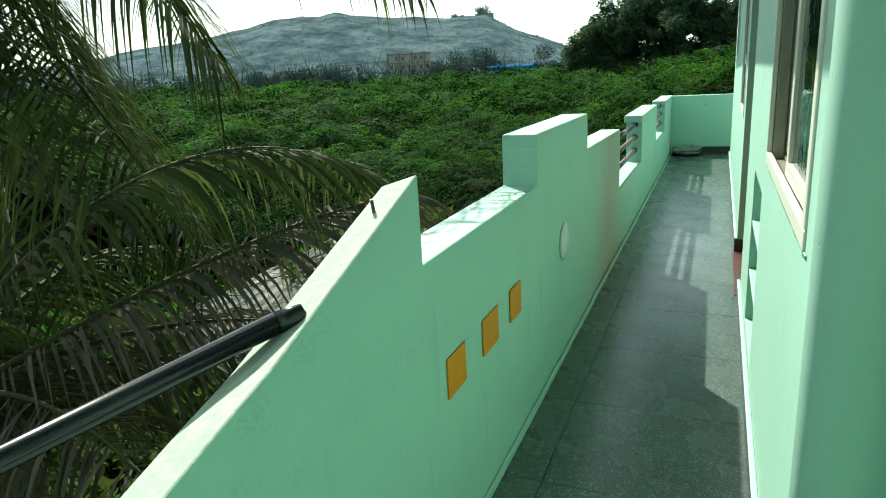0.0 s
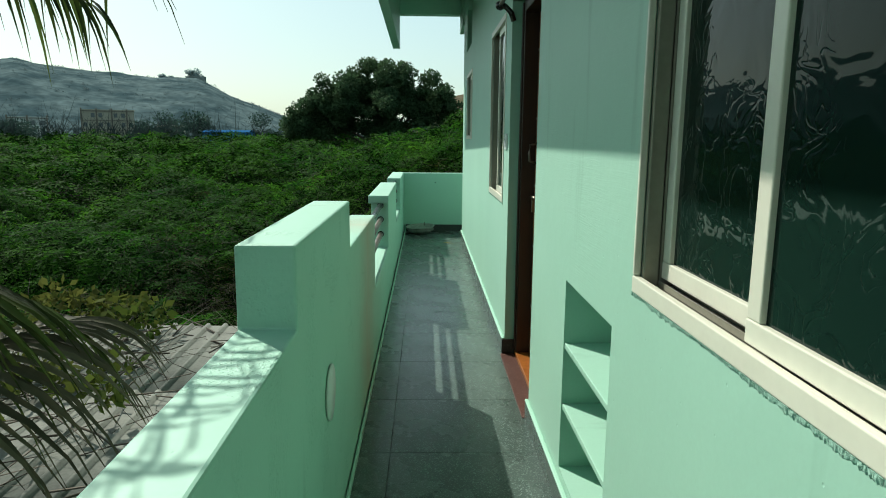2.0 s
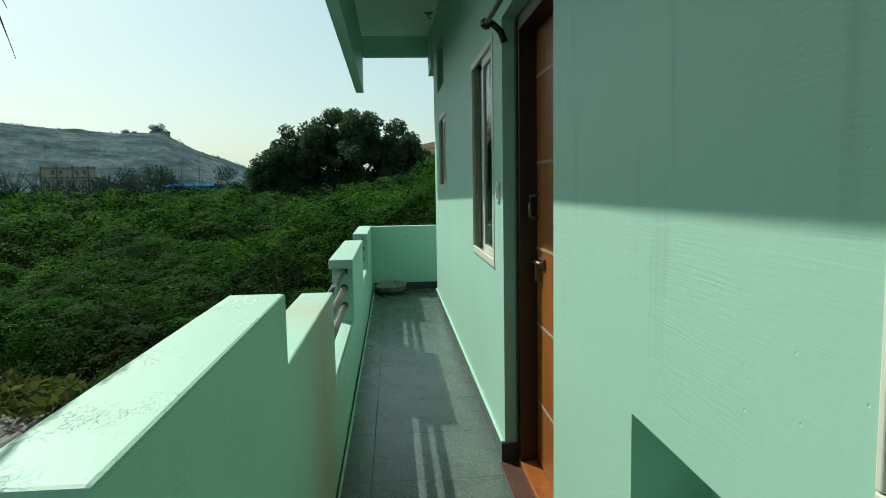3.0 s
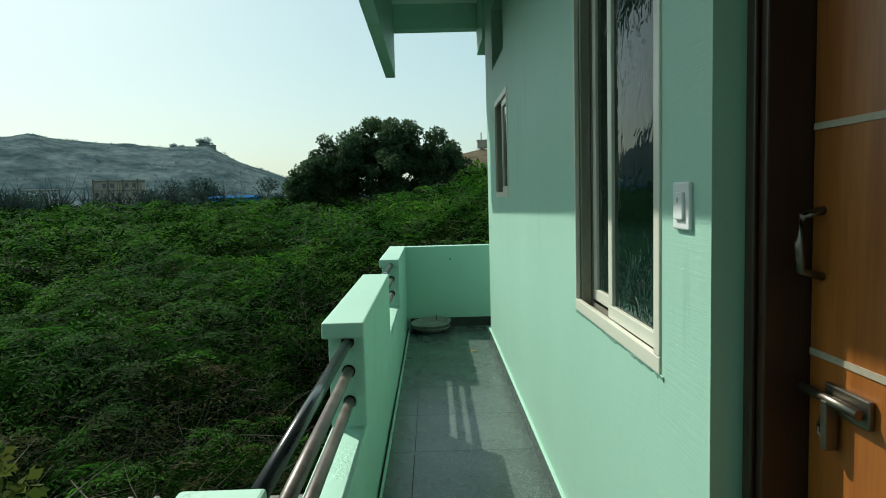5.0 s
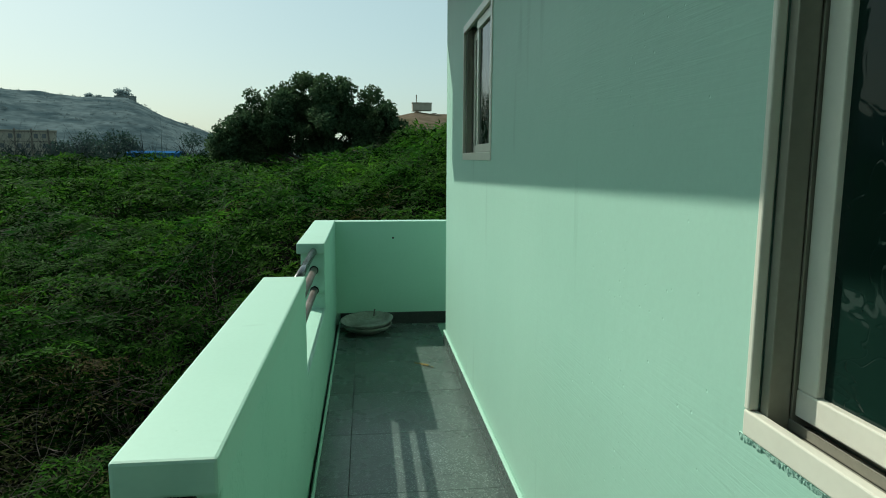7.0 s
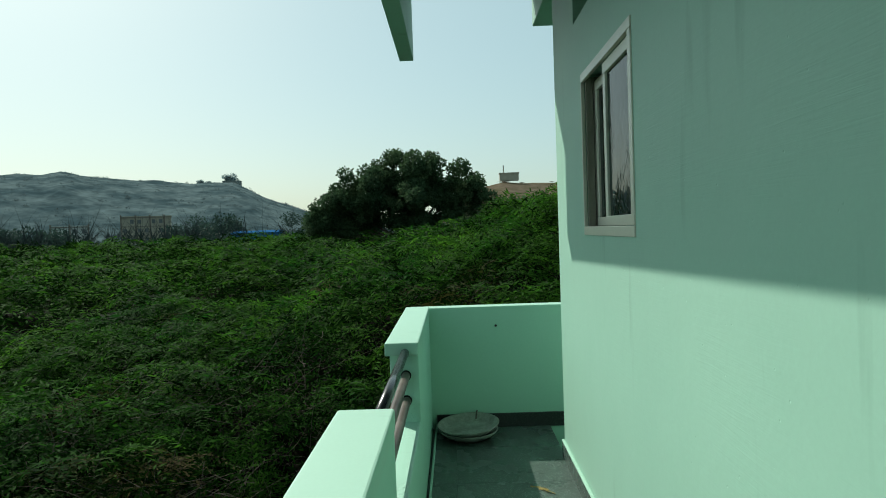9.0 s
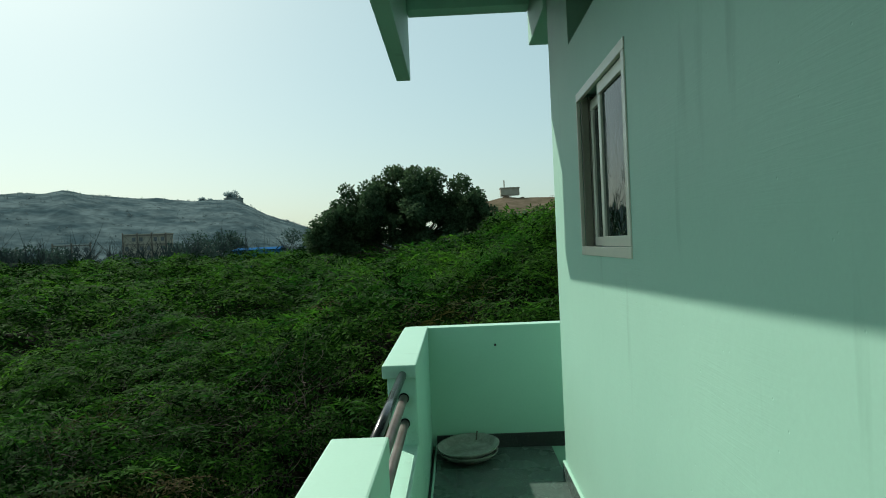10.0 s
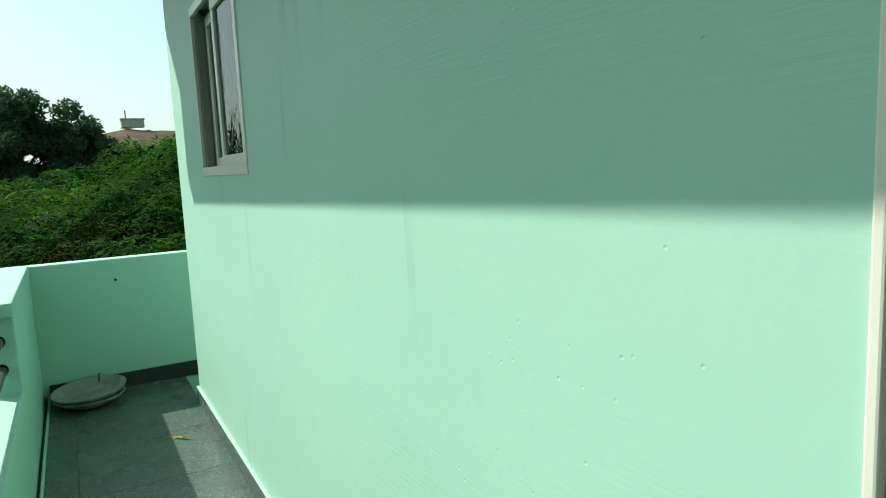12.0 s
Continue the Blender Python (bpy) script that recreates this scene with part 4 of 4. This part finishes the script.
def frond(palm, p0, p1, p2, n, leaf, material, label="", twist=0.0, fan=1.0):
    """A feather leaf: a tapering midrib along a curve, with long folded leaflets that hang from both sides."""
    p0, p1, p2 = (Vector(p) for p in (p0, p1, p2))
    at = lambda t: p0 * (1 - t) ** 2 + p1 * 2 * t * (1 - t) + p2 * t * t
    rib = [at(i / 18) for i in range(19)]
    fr = part("frond", bm_tube(rib, 0.02, 7, taper=[0.024 * (1.06 - i / 18) for i in range(19)]), RACHIS, palm, label)
    n = int(n * 1.45)
    R = random.Random(n * 31 + int(abs(p2.x) * 100))
    verts, faces = [], []
    for i in range(n):
        t = 0.10 + 0.90 * i / (n - 1)
        c = at(t)
        d = (at(min(1, t + 0.02)) - at(t - 0.02)).normalized()
        lat = d.cross(Vector((0, 0, 1))).normalized()
        for s in (-1, 1):
            if R.random() < 0.05:
                continue
            L = leaf * (0.45 + 0.75 * math.sin(math.pi * min(0.97, 0.12 + 0.80 * t))) * R.uniform(0.85, 1.12)
            out = (lat * s * fan + d * R.uniform(0.45, 0.75) + Vector((0, 0, R.uniform(-0.15, 0.25) + twist * s))).normalized()
            w = R.uniform(0.010, 0.0165)
            wide = d.lerp(Vector((0, 0, 1)), 0.3).normalized()
            droop = R.uniform(0.55, 1.05)
            k0 = len(verts)
            for k in range(6):
                u = k / 5
                q = c + out * (L * u * (1 - 0.28 * u)) + Vector((0, 0, -1)) * (L * droop * u * u * 0.75)
                ww = w * (0.55 + 1.5 * u if u < 0.3 else 1.0 * (1 - u) / 0.7 + 0.03)
                verts += [q + wide * ww, q + Vector((0, 0, -0.004)) - out * 0.0, q - wide * ww]
            for k in range(5):
                a = k0 + 3 * k
                faces += [(a, a + 1, a + 4, a + 3), (a + 1, a + 2, a + 5, a + 4)]
    mesh_from("foliage", np.array(verts), np.array(faces), material, fr)
    return fr


def palm_tree(crown, foot, fronds, label):
    crown, foot = Vector(crown), Vector(foot)
    palm = thing("palm_tree", label, "palm tree", foot)
    mid = foot.lerp(crown, 0.5) + Vector((0.12, 0.05, 0))
    part("trunk", bm_tube([(0, 0, 0), mid - foot, crown - foot], 0.15, 14, taper=[0.22, 0.16, 0.15]), BARK, palm)
    for p1, p2, n, leaf, m, lb in fronds:
        frond(palm, crown - foot, Vector(p1) - foot, Vector(p2) - foot, n, leaf, m, lb)
    return palm


DRY = "dry greyish brown frond"
palm_tree((-3.25, 1.15, 2.5), (-3.7, 0.8, GROUND_Z), (
    ((-1.75, 1.2, 3.28), (-0.94, 2.46, 2.16), 50, 0.68, PALM, ""),
    ((-2.2, 2.0, 2.95), (-1.18, 2.72, 2.00), 44, 0.62, PALM, ""),
    ((-2.3, 0.9, 2.95), (-1.55, 1.25, 1.55), 56, 0.72, PALM, ""),
    ((-2.5, 0.6, 2.6), (-1.80, 0.70, 1.0), 56, 0.72, PALM, ""),
    ((-2.4, 0.2, 2.9), (-1.85, 0.20, 1.35), 50, 0.72, PALM, ""),
    ((-2.7, 1.0, 2.4), (-2.05, 0.75, 0.1), 50, 0.72, PALM, ""),
    ((-3.0, 0.7, 1.9), (-2.15, 0.35, -0.5), 48, 0.70, PALM, ""),
    ((-2.6, 1.1, 1.9), (-1.75, 1.2, 0.6), 44, 0.70, PALM, ""),
    ((-3.2, 1.7, 2.2), (-2.6, 2.2, 0.3), 46, 0.72, PALM, ""),
    ((-3.6, 2.6, 3.0), (-4.0, 4.2, 1.7), 40, 0.66, PALM, ""),
    ((-4.3, 0.4, 3.1), (-5.4, -0.4, 1.6), 36, 0.62, PALM, ""),
    ((-3.4, -0.3, 3.2), (-3.6, -1.8, 1.9), 36, 0.62, PALM, ""),
), "coconut palm with long drooping green fronds beside the balcony")
palm_tree((-2.75, 0.15, -0.05), (-3.0, 0.0, GROUND_Z), (
    ((-0.98, 0.66, 0.98), (-1.02, 2.22, 0.72), 60, 0.62, PALM_DRY, DRY),
    ((-1.40, 0.70, 1.78), (-1.12, 2.10, 0.76), 62, 0.66, PALM, ""),
    ((-1.85, 0.95, 0.55), (-0.90, 1.35, 0.15), 50, 0.66, PALM_DRY, DRY),
    ((-2.2, 1.2, 0.25), (-1.3, 2.1, -0.55), 48, 0.66, PALM, ""),
    ((-1.9, 0.3, 0.6), (-1.0, 0.2, -0.2), 46, 0.62, PALM_DRY, DRY),
    ((-3.0, 1.4, 0.8), (-3.0, 2.6, 0.1), 44, 0.66, PALM, ""),
    ((-2.4, -0.6, 0.7), (-1.8, -1.4, 0.0), 40, 0.62, PALM, ""),
    ((-3.7, 0.4, 0.9), (-4.5, 0.8, 0.2), 40, 0.62, PALM, ""),
), "young coconut palm with greyish dry fronds near the parapet")

# ---- shed below ----
shed = thing("shed", "low shed with a weathered corrugated fibre-cement roof", "shed", (-2.6, 5.5, GROUND_Z))
part("wall", bm_box(-2.0, 2.0, -1.9, 1.9, 0, 2.25), CEMENT, shed)


def corrugated(w, l, waves=5):
    """A profiled sheet: flat pans between narrow raised ribs."""
    n, v, f = waves * 12 + 1, [], []
    for z0 in (0.0, -0.012):
        for j in (0, 1):
            for i in range(n):
                v.append((w * i / (n - 1), l * j, z0 + 0.034 * min(1.0, max(0.0, 4 * (math.cos(2 * math.pi * waves * i / (n - 1)) - 0.6)))))
    for i in range(n - 1):
        f += [(i, i + 1, n + i + 1, n + i), (2 * n + i, 3 * n + i, 3 * n + i + 1, 2 * n + i + 1), (n + i, n + i + 1, 3 * n + i + 1, 3 * n + i), (i + 1, i, 2 * n + i, 2 * n + i + 1)]
    return np.array(v), np.array(f)


for i in range(4):
    for j in range(2):
        v, f = corrugated(1.06, 2.25)
        sheet = mesh_from("roof_sheet", v, f, SHEET, shed, smooth=True)
        sheet.matrix_local = pose(-2.12 + i * 1.05, -2.15 + j * 2.06, 2.36 + 0.045 * j + 0.006 * (i % 2), 1.6, 0, random.uniform(-0.8, 0.8))
n = 170
roots = np.stack([rng.uniform(-4.6, -0.8, n), rng.uniform(3.6, 7.4, n), np.full(n, -0.93)], 1)
a = rng.uniform(0, 2 * np.pi, n)
twigs("dry_branches", roots, unit(np.stack([np.cos(a), np.sin(a), 0.12 * rng.random(n)], 1)), rng.uniform(0.5, 1.7, n), rng.uniform(0.005, 0.014, n), 0.22, TWIG, "dry fallen branches lying on the shed roof", "branches")
cs = [(rng.uniform(-4.4, -2.2), rng.uniform(4.5, 7.9), rng.uniform(-1.0, -0.55)) for i in range(13)]
v, f = clump_leaves(cs, [rng.uniform(0.12, 0.28) for c in cs], 900, 0.12, 0.1)
YOUNG = leaf_mat("young_leaf", (0.055, 0.090, 0.016), (0.10, 0.105, 0.026), 0.4)
tagged(mesh_from("creeper", v, f, YOUNG), "yellow-green leafy creeper over the shed roof", "creeper", kind="stuff")

cs = [(rng.uniform(-6.5, -0.5), rng.uniform(-2.5, 4.2), rng.uniform(-2.6, -1.1)) for i in range(90)]
v, f = clump_leaves(cs, [rng.uniform(0.3, 0.65) for c in cs], 15000, 0.12, 0.3)
tagged(mesh_from("undergrowth", v, f, YOUNG), "yellow-green undergrowth below the palms", "bushes", kind="stuff")
cs = [(rng.uniform(-9, -4.6), rng.uniform(0, 7), rng.uniform(-2.8, -1.7)) for i in range(90)]
v, f = clump_leaves(cs, [rng.uniform(0.4, 0.9) for c in cs], 15000, 0.14, 0.3)
tagged(mesh_from("undergrowth", v, f, BUSH), "dark green undergrowth behind the palms", "bushes", kind="stuff")

# ---- far distance ----


def hill(name, profile, r0, r1, material, label, seed):
    """A ridge seen over an arc: its crest height by bearing in degrees."""
    az = np.linspace(profile[0][0], profile[-1][0], 150)
    top = np.interp(az, [p[0] for p in profile], [p[1] for p in profile])
    rr = np.linspace(0, 1, 34)
    bump = np.random.default_rng(seed)
    A, R = np.meshgrid(np.radians(az), rr, indexing="ij")
    shape = np.where(R < 0.62, np.sin(R / 0.62 * np.pi / 2) ** 1.1, np.cos((R - 0.62) / 0.38 * np.pi / 2))
    rad = r0 + (r1 - r0) * R
    H = GROUND_Z - 2 + (top[:, None] + 3) * shape
    Xh, Yh = rad * np.sin(A), 4 + rad * np.cos(A)
    for s, k in ((90, 0.05), (38, 0.03), (16, 0.016)):
        H += k * top.max() * shape * np.vectorize(lambda p, q: noise.noise((p / s + seed, q / s, seed)))(Xh, Yh)
    idx = np.arange(A.size).reshape(A.shape)
    f = np.stack([idx[:-1, :-1], idx[1:, :-1], idx[1:, 1:], idx[:-1, 1:]], -1).reshape(-1, 4)
    pts = np.stack([Xh, Yh, H], -1)
    tagged(mesh_from(name, pts.reshape(-1, 3), f[:, ::-1], material, smooth=True), label, "hill", kind="structure")
    return pts[:, 4:23].reshape(-1, 3)


def boulders(name, pts, n, size, material, label):
    """Flat pale rocks, each a squashed irregular octahedron, joined."""
    c = pts[rng.integers(0, len(pts), n)] + rng.normal(size=(n, 3)) * np.array([6, 6, 0.3])
    r = size * rng.uniform(0.5, 1.5, (n, 1)) * np.stack([rng.uniform(1, 3.2, n), rng.uniform(0.8, 1.4, n), rng.uniform(0.2, 0.4, n)], 1)
    o = np.array([[1, 0, 0], [0, 1, 0], [-1, 0, 0], [0, -1, 0], [0, 0, 1], [0, 0, -1]])
    v = (c[:, None] + o[None] * r[:, None] * rng.uniform(0.7, 1.2, (n, 6, 1))).reshape(-1, 3)
    t = np.array([[0, 1, 4], [1, 2, 4], [2, 3, 4], [3, 0, 4], [1, 0, 5], [2, 1, 5], [3, 2, 5], [0, 3, 5]])
    f = (np.arange(n)[:, None, None] * 6 + t).reshape(-1, 3)
    return tagged(mesh_from(name, v, f, material), label, "rocks", kind="stuff")


slope_pts = hill("backdrop_hill", [(-77.6, 8.4), (-62.1, 25.2), (-51.7, 39.9), (-45.5, 54.6), (-39.3, 71.4), (-35.8, 83.0), (-32.6, 84.0), (-31.3, 89.2), (-29.5, 84.0), (-26.3, 76.7), (-21.7, 74.5), (-18.8, 74.5), (-17.4, 66.2), (-16.2, 54.6), (-14.0, 42.0), (-12.4, 31.5), (-9.3, 16.8), (-5.2, 4.2), (-2.1, 0.0)], 560, 1150, HILL_HAZE, "rocky hill with scattered scrub, haze put into its blue-grey colour", 3)
slope_pts_2 = hill("backdrop_hill_2", [(-4, 0), (-1, 14), (1, 26), (2.6, 36), (4.5, 40), (6, 39), (9.5, 37), (16, 30), (30, 16), (45, 0)], 330, 660, HILL_NEAR, "brown stony hill with a small white shrine", 8)
# far leaves, twigs and house walls: haze is tinted into the base colours
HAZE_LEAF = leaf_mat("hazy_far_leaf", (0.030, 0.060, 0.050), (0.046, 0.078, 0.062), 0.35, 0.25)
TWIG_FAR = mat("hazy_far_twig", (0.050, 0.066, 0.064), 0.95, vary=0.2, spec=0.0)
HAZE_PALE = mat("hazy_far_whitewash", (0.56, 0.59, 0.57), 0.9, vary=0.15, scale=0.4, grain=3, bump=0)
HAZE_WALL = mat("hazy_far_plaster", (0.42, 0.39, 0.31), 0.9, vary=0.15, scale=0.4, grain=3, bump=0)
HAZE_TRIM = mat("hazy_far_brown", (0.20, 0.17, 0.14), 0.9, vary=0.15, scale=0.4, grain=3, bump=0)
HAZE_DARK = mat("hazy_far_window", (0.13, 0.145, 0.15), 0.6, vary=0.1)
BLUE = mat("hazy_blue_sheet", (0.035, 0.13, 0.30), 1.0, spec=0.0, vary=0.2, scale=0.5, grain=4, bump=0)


boulders("hill_rocks", slope_pts_2, 160, 1.6, HILL_NEAR, "brown rock sheets on the stony hill")
n = 5200
pick = rng.integers(0, len(slope_pts), n)
pick = pick[rng.random(n) < 0.30 + 0.7 * (slope_pts[pick, 2] / slope_pts[:, 2].max()) ** 1.5]
cs = slope_pts[pick] + rng.normal(size=(len(pick), 3)) * np.array([3, 3, 0.2]) - np.array([0, 0, 0.9])
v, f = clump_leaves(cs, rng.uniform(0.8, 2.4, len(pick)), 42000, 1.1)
# scrub and crest leaves carry the distance haze in their blue-grey colours
HILL_LEAF = leaf_mat("haze_tinted_hill_leaf", (0.080, 0.112, 0.118), (0.105, 0.138, 0.142), 0.4, 0.35)
CREST_LEAF = leaf_mat("haze_tinted_crest_leaf", (0.26, 0.33, 0.34), (0.31, 0.38, 0.38), 0.5, 0.2)
tagged(mesh_from("hill_scrub", v, f, HILL_LEAF), "scrub on the hillside, haze put into its grey-green colour", "bushes", kind="stuff")


def bearing(az, r, z):
    return (r * math.sin(radians(az)), 4 + r * math.cos(radians(az)), z)


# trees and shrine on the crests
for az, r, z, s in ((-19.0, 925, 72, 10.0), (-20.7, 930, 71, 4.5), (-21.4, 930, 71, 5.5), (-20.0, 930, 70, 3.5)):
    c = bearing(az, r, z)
    t = thing("hilltop_tree", "rounded tree on the hill crest, haze put into its pale colour", "tree", c)
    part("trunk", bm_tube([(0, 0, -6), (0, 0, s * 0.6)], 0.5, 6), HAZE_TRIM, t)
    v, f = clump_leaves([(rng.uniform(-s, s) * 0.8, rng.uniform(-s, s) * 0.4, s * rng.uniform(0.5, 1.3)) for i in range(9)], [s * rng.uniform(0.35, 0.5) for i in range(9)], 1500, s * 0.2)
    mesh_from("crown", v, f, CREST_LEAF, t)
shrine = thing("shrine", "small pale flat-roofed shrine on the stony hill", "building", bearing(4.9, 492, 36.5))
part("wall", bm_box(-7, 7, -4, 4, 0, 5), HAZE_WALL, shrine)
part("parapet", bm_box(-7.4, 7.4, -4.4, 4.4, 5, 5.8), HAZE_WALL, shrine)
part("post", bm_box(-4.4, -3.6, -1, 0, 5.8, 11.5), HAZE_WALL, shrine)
fort = thing("hilltop_building", "building among trees on the hill crest, haze put into its pale colour", "building", bearing(-18.9, 918, 68))
part("wall", bm_box(-11, 11, -6, 6, -4, 8), FORT_HAZE, fort)
part("parapet", bm_box(-11.4, 11.4, -6.4, 6.4, 8, 8.8), FORT_HAZE, fort)


def block_house(at, w, h, storeys, bays, material, label, turn=0):
    """A far flat-roofed house with its floors, windows and columns."""
    hs = thing("house", label, "house", at)
    hs.rotation_euler = (0, 0, radians(turn))
    part("wall", bm_box(-w / 2, w / 2, 0, w * 0.6, 0, h), material, hs)
    part("roof", bm_box(-w / 2 - 0.4, w / 2 + 0.4, -0.4, w * 0.6 + 0.4, h, h + 0.6), material, hs)
    fh, bw = h / storeys, w / bays
    for s in range(storeys):
        part("floor_band", bm_box(-w / 2 - 0.2, w / 2 + 0.2, -0.5, -0.02, s * fh + fh - 0.5, s * fh + fh - 0.1), HAZE_TRIM, hs)
        for b in range(bays):
            if (b + s) % 3 != 2 or bays < 4:
                part("window", bm_box(-w / 2 + (b + 0.25) * bw, -w / 2 + (b + 0.75) * bw, -0.1, 0.3, s * fh + fh * 0.28, s * fh + fh * 0.72), HAZE_DARK, hs)
    for b in range(0, bays + 1, 2):
        part("column", bm_box(-w / 2 + b * bw - 0.4, -w / 2 + b * bw + 0.4, -0.8, -0.1, 0, h + 1.4), HAZE_TRIM, hs)
    return hs


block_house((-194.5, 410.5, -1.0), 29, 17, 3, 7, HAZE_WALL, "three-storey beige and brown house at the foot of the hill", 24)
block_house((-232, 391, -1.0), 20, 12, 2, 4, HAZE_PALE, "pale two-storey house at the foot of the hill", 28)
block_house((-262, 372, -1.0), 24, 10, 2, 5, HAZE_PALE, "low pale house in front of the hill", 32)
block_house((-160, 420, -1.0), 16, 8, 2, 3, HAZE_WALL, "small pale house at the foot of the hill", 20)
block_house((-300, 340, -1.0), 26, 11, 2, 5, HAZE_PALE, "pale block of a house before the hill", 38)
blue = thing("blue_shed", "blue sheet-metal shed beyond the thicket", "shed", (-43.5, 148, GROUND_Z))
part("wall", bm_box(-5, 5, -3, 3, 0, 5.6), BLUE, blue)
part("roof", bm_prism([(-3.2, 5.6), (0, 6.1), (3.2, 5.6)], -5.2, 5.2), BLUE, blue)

# far woods: leafy and bare trees in front of the hill
cs, rs = [], []
for az in np.linspace(-66, 6, 150):
    r = rng.uniform(165, 270)
    for k in range(3):
        clearing = -31 < az < -23.5 or -18.6 < az < -14.6
        cs.append(bearing(az + rng.uniform(-0.5, 0.5), r, rng.uniform(-2.5, 0.3 if clearing else 1.0 + (0.026 if az > -23.5 else 0.012) * r)))
        rs.append(rng.uniform(1.2, 1.8 if clearing else 3.6))
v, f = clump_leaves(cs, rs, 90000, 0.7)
tagged(mesh_from("far_woods", v, f, HAZE_LEAF), "dark line of far trees before the hill, haze put into the colour", "woods", kind="stuff")
n = 2700
az = np.radians(rng.uniform(-64, 4, n // 15).repeat(15) + rng.normal(size=n) * 0.15)
r = rng.uniform(95, 170, n // 15).repeat(15)
roots = np.stack([r * np.sin(az), 4 + r * np.cos(az), -1 + 3.2 * rng.random(n)], 1)
twigs("bare_far_trees", roots, unit(np.stack([rng.normal(size=n) * 0.6, rng.normal(size=n) * 0.3, 0.5 + rng.random(n)], 1)), rng.uniform(1.5, 4.6, n), np.full(n, 0.065), 0.25, TWIG_FAR, "leafless trees beyond the thicket, haze put into their grey", "trees")

# ---- floor tiles, last ----
def tile_mesh(w, l):
    bm = bm_box(0, w, 0, l, -0.006, 0.0, 0.0006)
    me = bpy.data.meshes.new("floor_tile")
    bm.to_mesh(me)
    bm.free()
    me.materials.append(TILE)
    return me


wide, strip = tile_mesh(0.685, 0.6085), tile_mesh(0.138, 0.6085)
yy = -3.60
while yy < 9.5:
    for me, xx in ((strip, 0.013), (wide, 0.154)):
        t = new("floor_tile", me)
        t.parent = floor
        t.location = (xx, yy, 0)
    yy += 0.61
